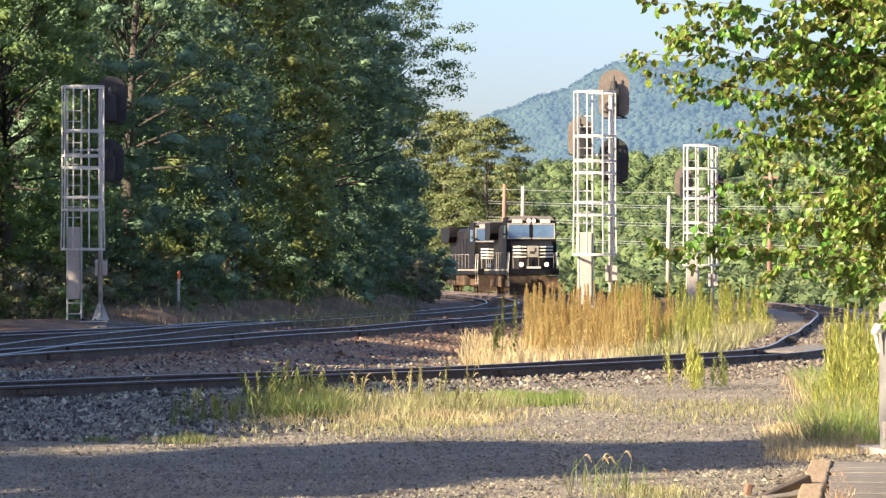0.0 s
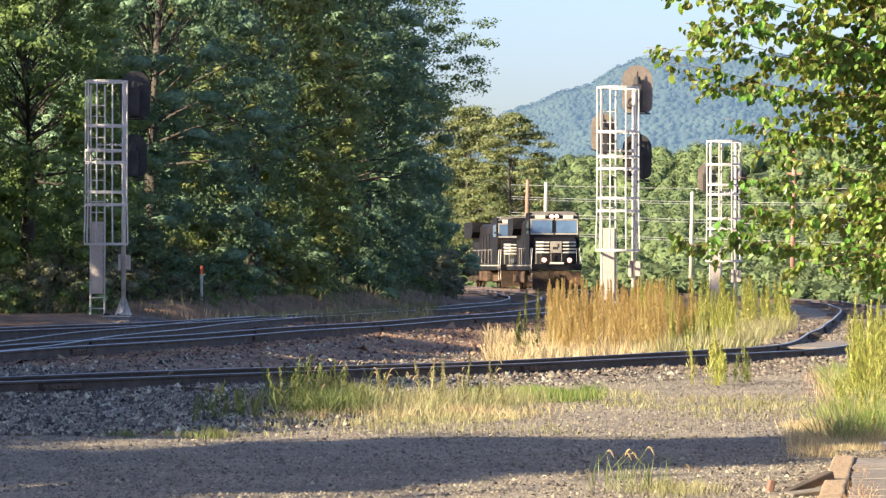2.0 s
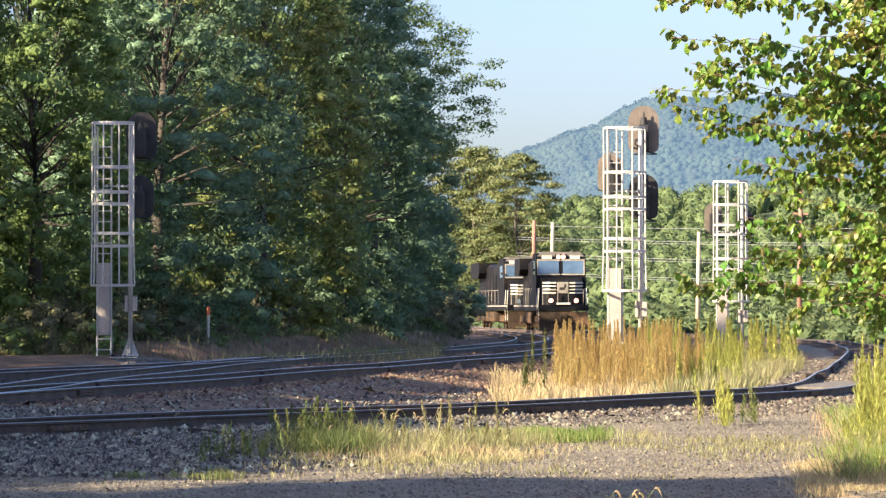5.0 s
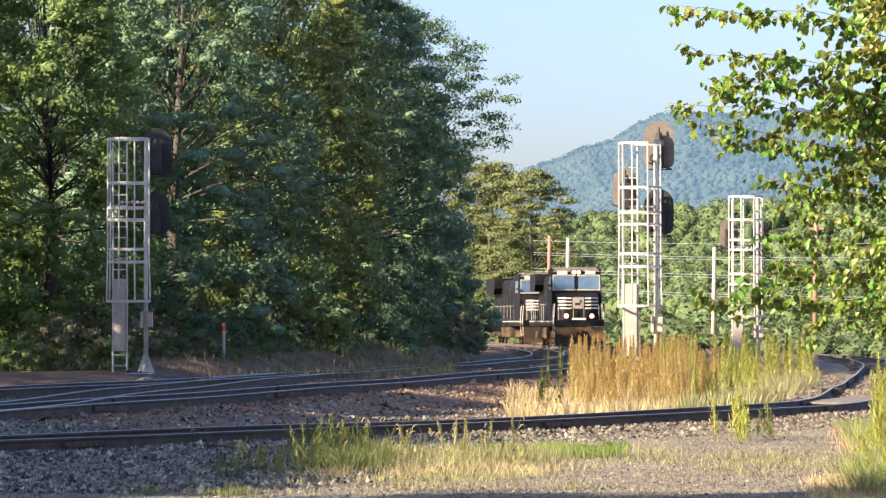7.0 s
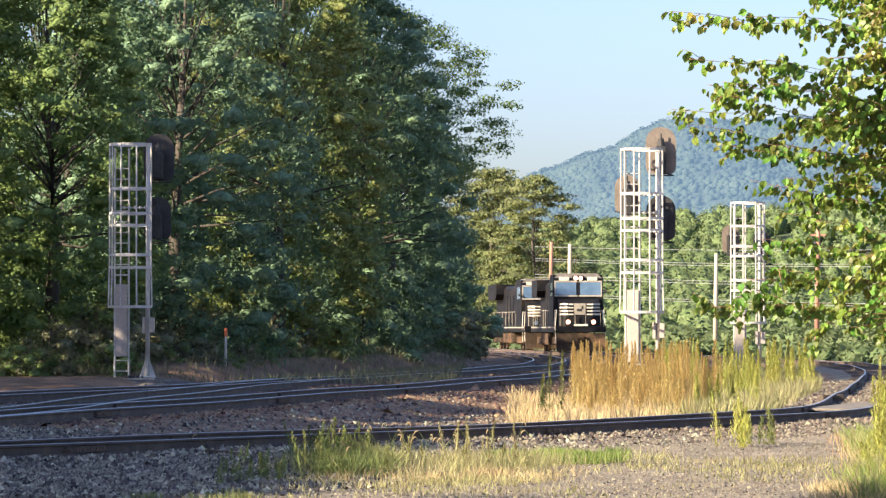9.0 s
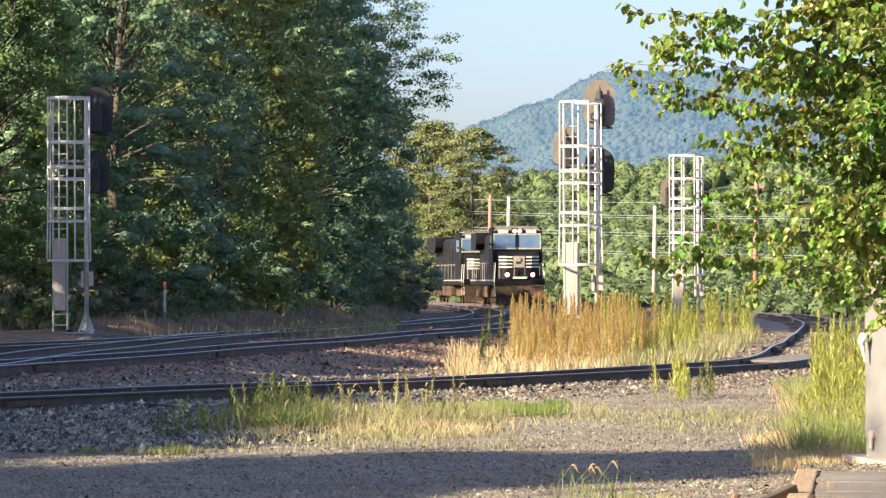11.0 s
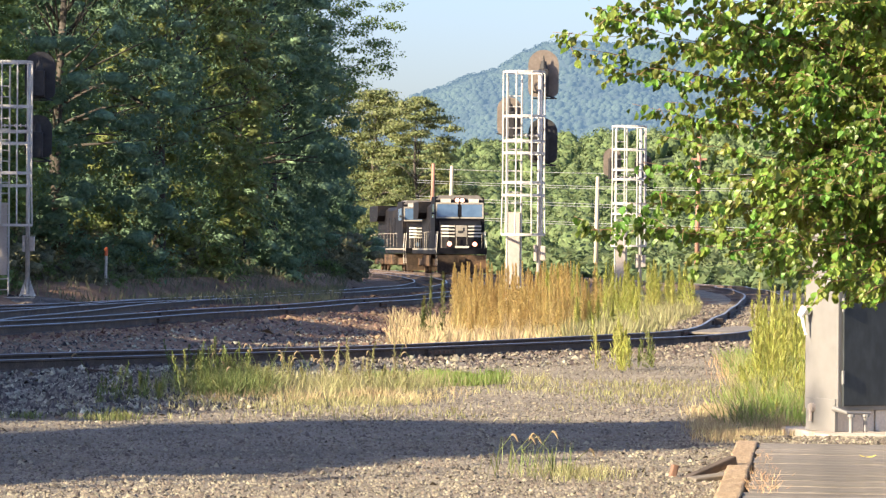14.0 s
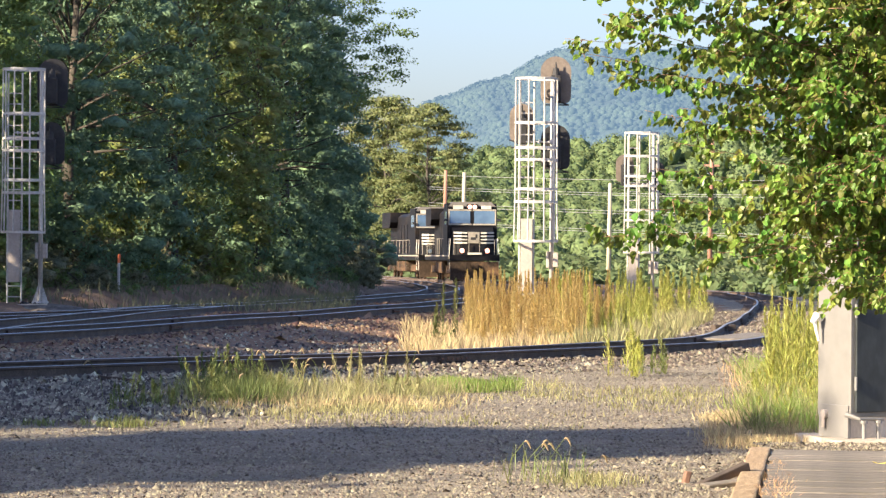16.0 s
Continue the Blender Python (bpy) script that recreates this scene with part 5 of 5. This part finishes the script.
        rod(bm, (-0.3, s * 0.76, 1.86), (-0.2, s * 0.76, 1.86), 0.15, 0.16, 14)
        lamp = part("ditch_light", bm, M_BLACK, e, "lit ditch light")
        bm = bmesh.new()
        rod(bm, (-0.2, s * 0.76, 1.86), (-0.19, s * 0.76, 1.86), 0.14, 0.14, 14)
        part("lens", bm, M_LAMP if lit else M_GLASS_BLUE, lamp)
        if lit:
            part("bulb", rod(bmesh.new(), (-0.188, s * 0.76, 1.86), (-0.18, s * 0.76, 1.86), 0.055, 0.045, 12), M_BULB, lamp)
        bm = bmesh.new()
        for x in (-0.9, -2.0):
            tube(bm, [(x + 0.3, s * 1.46, 0.6), (x + 0.3, s * 1.5, 1.6), (x + 0.1, s * 1.42, 2.6)], [0.025] * 3, 5)
        part("grab_rail", bm, M_GOLD, e, "cream grab rail")
        bm = bmesh.new()
        for k in range(4):
            box(bm, -1.5, -0.7, s * 1.1, s * 1.5, 0.5 + k * 0.28, 0.54 + k * 0.28)
        part("step", bm, M_LOCODIRT, e)
        bm = bmesh.new()
        rod(bm, (-20.5, s * 1.47, 2.6), (-5.4, s * 1.47, 2.6), 0.02, n=5)
        for k in range(9):
            rod(bm, (-20.3 + k * 1.85, s * 1.47, 1.6), (-20.3 + k * 1.85, s * 1.47, 2.6), 0.018, n=5)
        part("handrail", bm, M_TRIM, e, "cream walkway handrail")
        for k in range(6):
            bm = bmesh.new()
            x = -15.6 + k * 1.7
            box(bm, x, x + 1.5, s * 0.952, s * 0.975, 1.75, 3.7, 0.006)
            part("hood_door", bm, M_LOCO, e)
        bm = bmesh.new()
        for k in range(5):
            box(bm, -6.9 - 0.02 * k, -6.25, s * 0.955, s * 0.982, 2.3 + k * 0.2, 2.42 + k * 0.2)
        part("marking_bars", bm, M_GOLD, e, "row of plain cream bars")
    bm = bmesh.new()
    box(bm, -0.86, -0.745, -0.34, 0.34, 2.3, 2.98, 0.03)
    part("emblem_panel", bm, M_TRIM, nose, "cream emblem panel with a dark shape")
    bm = bmesh.new()
    wedge(bm, [(-0.75, 2.5), (-0.75, 2.66), (-0.735, 2.66), (-0.735, 2.5)], -0.2, 0.12)
    wedge(bm, [(-0.75, 2.62), (-0.75, 2.84), (-0.735, 2.84), (-0.735, 2.62)], 0.08, 0.2)
    part("emblem", bm, M_BLACK, nose)
    bm = bmesh.new()
    box(bm, -2.42, -2.22, -0.34, 0.34, 4.34, 4.66, 0.03)
    hl = part("headlight_housing", bm, M_LOCO, e)
    for s in (-1, 1):
        bm = bmesh.new()
        rod(bm, (-2.22, s * 0.15, 4.5), (-2.19, s * 0.15, 4.5), 0.13, 0.13, 14)
        part("lens", bm, M_LAMP if lit else M_GLASS_BLUE, hl)
        if lit:
            part("bulb", rod(bmesh.new(), (-2.188, s * 0.15, 4.5), (-2.18, s * 0.15, 4.5), 0.055, 0.045, 12), M_BULB, hl)
        bm = bmesh.new()
        box(bm, -2.36, -2.2, s * 0.55, s * 1.15, 4.36, 4.58, 0.01)
        part("number_board", bm, M_GOLD, e, "blank cream number board")
    bm = bmesh.new()
    wedge(bm, [(-0.5, 0.15), (-0.05, 0.12), (-0.2, 0.5), (-0.28, 1.2), (-0.5, 1.2)], -1.45, 1.45)
    part("plow", bm, M_LOCODIRT, e, "dusty steel snow plough")
    bm = bmesh.new()
    box(bm, -0.3, 0.0, -0.2, 0.2, 0.75, 1.05, 0.04)
    part("coupler", bm, M_LOCODIRT, e)
    for y in (-0.5, 0.5):
        part("air_hose", rod(bmesh.new(), (-0.3, y, 1.0), (-0.12, y, 0.6), 0.03), M_LOCODIRT, e)
    bm = bmesh.new()
    box(bm, -0.3, -0.22, -0.42, 0.42, 1.62, 1.74, 0.01)
    part("anticlimber", bm, M_GOLD, e, "cream step edge")
    for tx in (-4.6, -17.6):
        bm = bmesh.new()
        for s in (-1, 1):
            box(bm, tx - 2.3, tx + 2.3, s * 1.02, s * 1.2, 0.5, 0.95, 0.06)
        truck = part("truck", bm, M_LOCODIRT, e, "dusty six-wheel truck")
        for wx in (-1.85, 0, 1.85):
            for s in (-1, 1):
                part("wheel", rod(bmesh.new(), (tx + wx, s * 0.7, 0.53), (tx + wx, s * 0.84, 0.53), 0.53, 0.53, 20), M_LOCODIRT, truck)
    return e


def on_track(ctrl, back, z):
    """A pose on a track's centre line; local x points back along the plan, towards the camera."""
    c = spline(ctrl, 0.2)
    s = np.argmin(np.abs(c[:, 1] - back))
    k = min(s + 50, len(c) - 1)
    d = c[s] - c[k]
    return pose(c[s, 0], c[s, 1], z, 0, 0, math.degrees(math.atan2(d[1], d[0])))


locomotive(on_track(MAIN, 202, RAIL_Z["main"]), "dusty black diesel locomotive with cream nose stripes, lights lit", True)
locomotive(on_track(MAIN, 224.5, RAIL_Z["main"]), "dusty black diesel locomotive coupled behind another", False)


# ---- rail joints, the near leafy tree ----
def joint_bars(ctrl, top, starts, far, where):
    c = spline(ctrl, 0.1)
    d = heading(c)
    for off, start in starts:
        for k in range(9):
            i = start + k * 119
            if i >= len(c) - 5 or c[i, 1] > far:
                break
            q = c[i] + np.array([d[i, 1], -d[i, 0]]) * off
            e = empty("joint_bar", pose(q[0], q[1], top, 0, 0, math.degrees(math.atan2(d[i, 1], d[i, 0]))), "rusty bolted joint bar on the " + where + " rail", "joint bar", "rail joint bars")
            for s in (-1, 1):
                bm = bmesh.new()
                box(bm, -0.42, 0.42, s * 0.016, s * 0.062, -0.135, -0.045, 0.006)
                bar = part("splice_plate", bm, M_RAIL, e)
                for b in range(6):
                    part("bolt", rod(bmesh.new(), (-0.36 + b * 0.144, s * 0.06, -0.09), (-0.36 + b * 0.144, s * 0.085, -0.09), 0.02, 0.02, 6), M_RUST, bar)


joint_bars(SIDING, 0.27, ((0.7535, 47), (-0.7535, 90)), 110, "siding")
joint_bars(MAIN, 0.48, ((0.7535, 105), (-0.7535, 160)), 125, "main")
mp = part("marker_post", rod(rod(bmesh.new(), (0, 0, 0), (0, 0, 1.0), 0.07, 0.07, 8), (0, 0, 1.0), (0, 0, 1.05), 0.09, 0.05, 8), M_WHITE)
mp.matrix_basis = pose(7.0, 250, 0.0)
tagged(mp, "short white marker post beyond the tracks", "marker")
plate_bm = bmesh.new()
box(plate_bm, -0.6, 0.6, -3.2, 3.2, -0.02, 0.03, 0.01)
crossing_panel = part("crossing_panel", plate_bm, M_WOODOLD)
crossing_panel.matrix_basis = pose(8.35, 77.6, 0.17, 0, 0, -17)
tagged(crossing_panel, "dusty grey panel laid between the siding rails", "panel", kind="structure")


def leaf_mesh(kind):
    """A broad pointed leaf with a folded midrib."""
    bm = bmesh.new()
    outline = [(0.0, 0.0), (0.3, 0.16), (0.44, 0.4), (0.36, 0.68), (0.16, 0.88), (0.0, 1.06)]
    mid = [bm.verts.new((0, y, -0.05 * math.sin(y * 3) - 0.12 * kind * y * y)) for _, y in outline]
    for s in (-1, 1):
        edge = [bm.verts.new((s * x, y, 0.1 + 0.05 * kind * y + x * 0.22)) if 0 < i < 5 else mid[i] for i, (x, y) in enumerate(outline)]
        for i in range(5):
            vs = []
            for v in (mid[i], edge[i], edge[i + 1], mid[i + 1]):
                if v not in vs:
                    vs.append(v)
            bm.faces.new(vs if s > 0 else vs[::-1])
    me = bpy.data.meshes.new("leaf")
    bm.to_mesh(me)
    bm.free()
    me.materials.append(M_LEAF_NEAR)
    return me


def near_tree():
    rg = random.Random(8)
    base = Vector((6.4, 29.5, 0))
    e = empty("tree", Matrix.Identity(4), "leafy broadleaf tree with yellow-green leaves overhanging the road", "tree")
    bm = bmesh.new()
    tube(bm, [base, base + Vector((-0.1, -0.2, 1.6)), base + Vector((-0.1, -0.6, 3.2)), base + Vector((0.2, -0.9, 5.5)), base + Vector((0.1, -1.0, 7.5))], [0.24, 0.2, 0.16, 0.1, 0.03], 10)
    # twig ends reaching out over the road, then the dense body of the crown
    ends = [(1.37, 25.8, 3.62, 1), (1.5, 25.8, 3.51, 1), (1.67, 26, 3.82, 1), (1.75, 25.6, 3.73, 1), (1.87, 25.6, 3.31, 1), (2.12, 26, 3.84, 1), (1.95, 25.4, 3.06, 1), (1.8, 25.2, 2.16, 1), (1.64, 25.2, 2.11, 1), (1.89, 25.0, 2.31, 1), (2.01, 25.2, 2.62, 1), (2.1, 25.0, 2.39, 1), (2.36, 25.2, 2.57, 1), (2.47, 25.0, 2.0, 2), (2.63, 24.8, 1.96, 2), (2.82, 25.0, 2.02, 3), (3.14, 24.6, 1.8, 3), (3.4, 25.0, 1.74, 3), (3.6, 24.6, 1.66, 3), (2.76, 25.0, 2.49, 3), (2.06, 25.2, 3.32, 1), (2.21, 25.4, 3.08, 1), (2.13, 25.0, 2.81, 1), (2.33, 25.4, 3.46, 1), (2.56, 25.6, 3.69, 3)]
    for k in range(150):
        x = 2.6 + 3.2 * rg.random() ** 0.85
        y = rg.uniform(24.4, 28.6)
        low = np.interp(x * 25.3 / y, [2.0, 2.4, 2.6, 2.8, 3.1, 3.6, 4.2], [3.0, 2.85, 2.6, 2.3, 2.1, 1.92, 1.85])
        ends.append((x, y, low + (5.3 - low) * rg.random() ** 1.1 * y / 25.3, 1 if x < 2.9 else 2 if x < 3.1 else 4))
    ends += [(1.5, 25.5, 3.98, 1), (1.35, 25.6, 4.35, 1), (1.75, 25.4, 3.8, 1), (1.9, 25.5, 4.3, 1), (2.05, 25.2, 3.95, 1)]
    for k in range(30):
        x = 2.35 + 1.4 * rg.random()
        ends.append((x, rg.uniform(24.8, 27.0), rg.uniform(3.95, 5.2), 1 if x < 2.65 else 2 if x < 3.0 else 3))
    for k in range(24):
        ends.append((rg.uniform(3.9, 5.6), rg.uniform(31.5, 33.8), rg.uniform(2.5, 5.2), 4))
    spots = []
    for ex, ey, ez, dens in ends:
        end = Vector((ex, ey, ez))
        rise = rg.uniform(0.5, 1.3) if dens == 1 else rg.uniform(-0.1, 0.9)
        st = base + Vector((-0.1, -0.5, min(5.5, max(1.7, ez - rise))))
        mid = st.lerp(end, 0.55) + Vector((0, 0, rg.uniform(0.0, 0.5)))
        pts = []
        for k in range(13):
            u = k / 12
            wav = 0.05 * math.sin(u * 3.14) * (0.4 + u)
            pts.append(st * (1 - u) ** 2 + mid * 2 * u * (1 - u) + end * u * u + Vector((rg.uniform(-wav, wav), rg.uniform(-wav, wav), rg.uniform(-wav, wav))))
        thick = 0.012 if dens == 1 else 0.024
        tube(bm, pts, [thick * (1 - k / 12) ** 1.6 + 0.0018 for k in range(13)], 6)
        if dens == 1:
            for q in range(30):
                u = 0.66 + 0.34 * q / 29
                a = st * (1 - u) ** 2 + mid * 2 * u * (1 - u) + end * u * u
                spots.append((a + Vector((rg.gauss(0, 0.02), rg.gauss(0, 0.03), rg.uniform(-0.05, 0.01))), Vector((-0.5, 0, -0.3))))
        for t in range(20 * dens if dens > 1 else 16):
            u = rg.uniform(0.3 if dens > 1 else 0.6, 1.0)
            a = st * (1 - u) ** 2 + mid * 2 * u * (1 - u) + end * u * u
            ln = rg.uniform(0.13, 0.36) * (0.6 if dens == 1 else 1)
            dr = Vector((rg.uniform(-0.9, 0.35), rg.uniform(-0.6, 0.6), rg.uniform(-0.75, 0.4))).normalized()
            tw = [a, a + dr * ln * 0.5, a + dr * ln + Vector((0, 0, -0.12 * ln))]
            tube(bm, tw, [0.004, 0.003, 0.002], 3)
            for q in range(int(ln / 0.028)):
                v = (q + 1) / (ln / 0.028)
                p = tw[0].lerp(tw[1], v * 2) if v < 0.5 else tw[1].lerp(tw[2], v * 2 - 1)
                spots.append((p + Vector((rg.gauss(0, 0.012), rg.gauss(0, 0.02), rg.gauss(0, 0.012))), dr))
    part("trunk", bm, M_TWIG, e, smooth=True)
    kinds = [leaf_mesh(0), leaf_mesh(1), leaf_mesh(2)]
    datas = []
    for me in kinds:
        co = np.array([v.co for v in me.vertices])
        datas.append((co, [list(f.vertices) for f in me.polygons]))
    rg.shuffle(spots)
    allv, allf, base_i = [], [], 0
    for n, (p, dr) in enumerate(spots):
        yaxis = (Vector((dr.x * 0.7 + rg.gauss(0, 0.35), dr.y * 0.4 + rg.gauss(0, 0.35), -0.75 + rg.gauss(0, 0.35)))).normalized()
        zaxis = Vector((rg.gauss(-0.35, 0.5), rg.gauss(-0.5, 0.5), rg.gauss(0.6, 0.4)))
        xaxis = yaxis.cross(zaxis).normalized()
        zaxis = xaxis.cross(yaxis)
        sc = rg.uniform(0.044, 0.08)
        m = Matrix((xaxis, yaxis, zaxis)).transposed().to_4x4()
        m = Matrix.Translation(p) @ m @ Matrix.Diagonal((sc, sc, sc, 1))
        if n < 280:
            o = new("leaf", kinds[n % 3])
            o.parent = e
            o.matrix_basis = m
        else:
            co, fs = datas[n % 3]
            mm = np.array(m)
            allv.append(co @ mm[:3, :3].T + mm[:3, 3])
            allf += [[i + base_i for i in f] for f in fs]
            base_i += len(co)
    crown = mesh_obj("crown", np.concatenate(allv), allf, M_LEAF_NEAR)
    crown.parent = e
    crown["kind"] = "stuff"


near_tree()
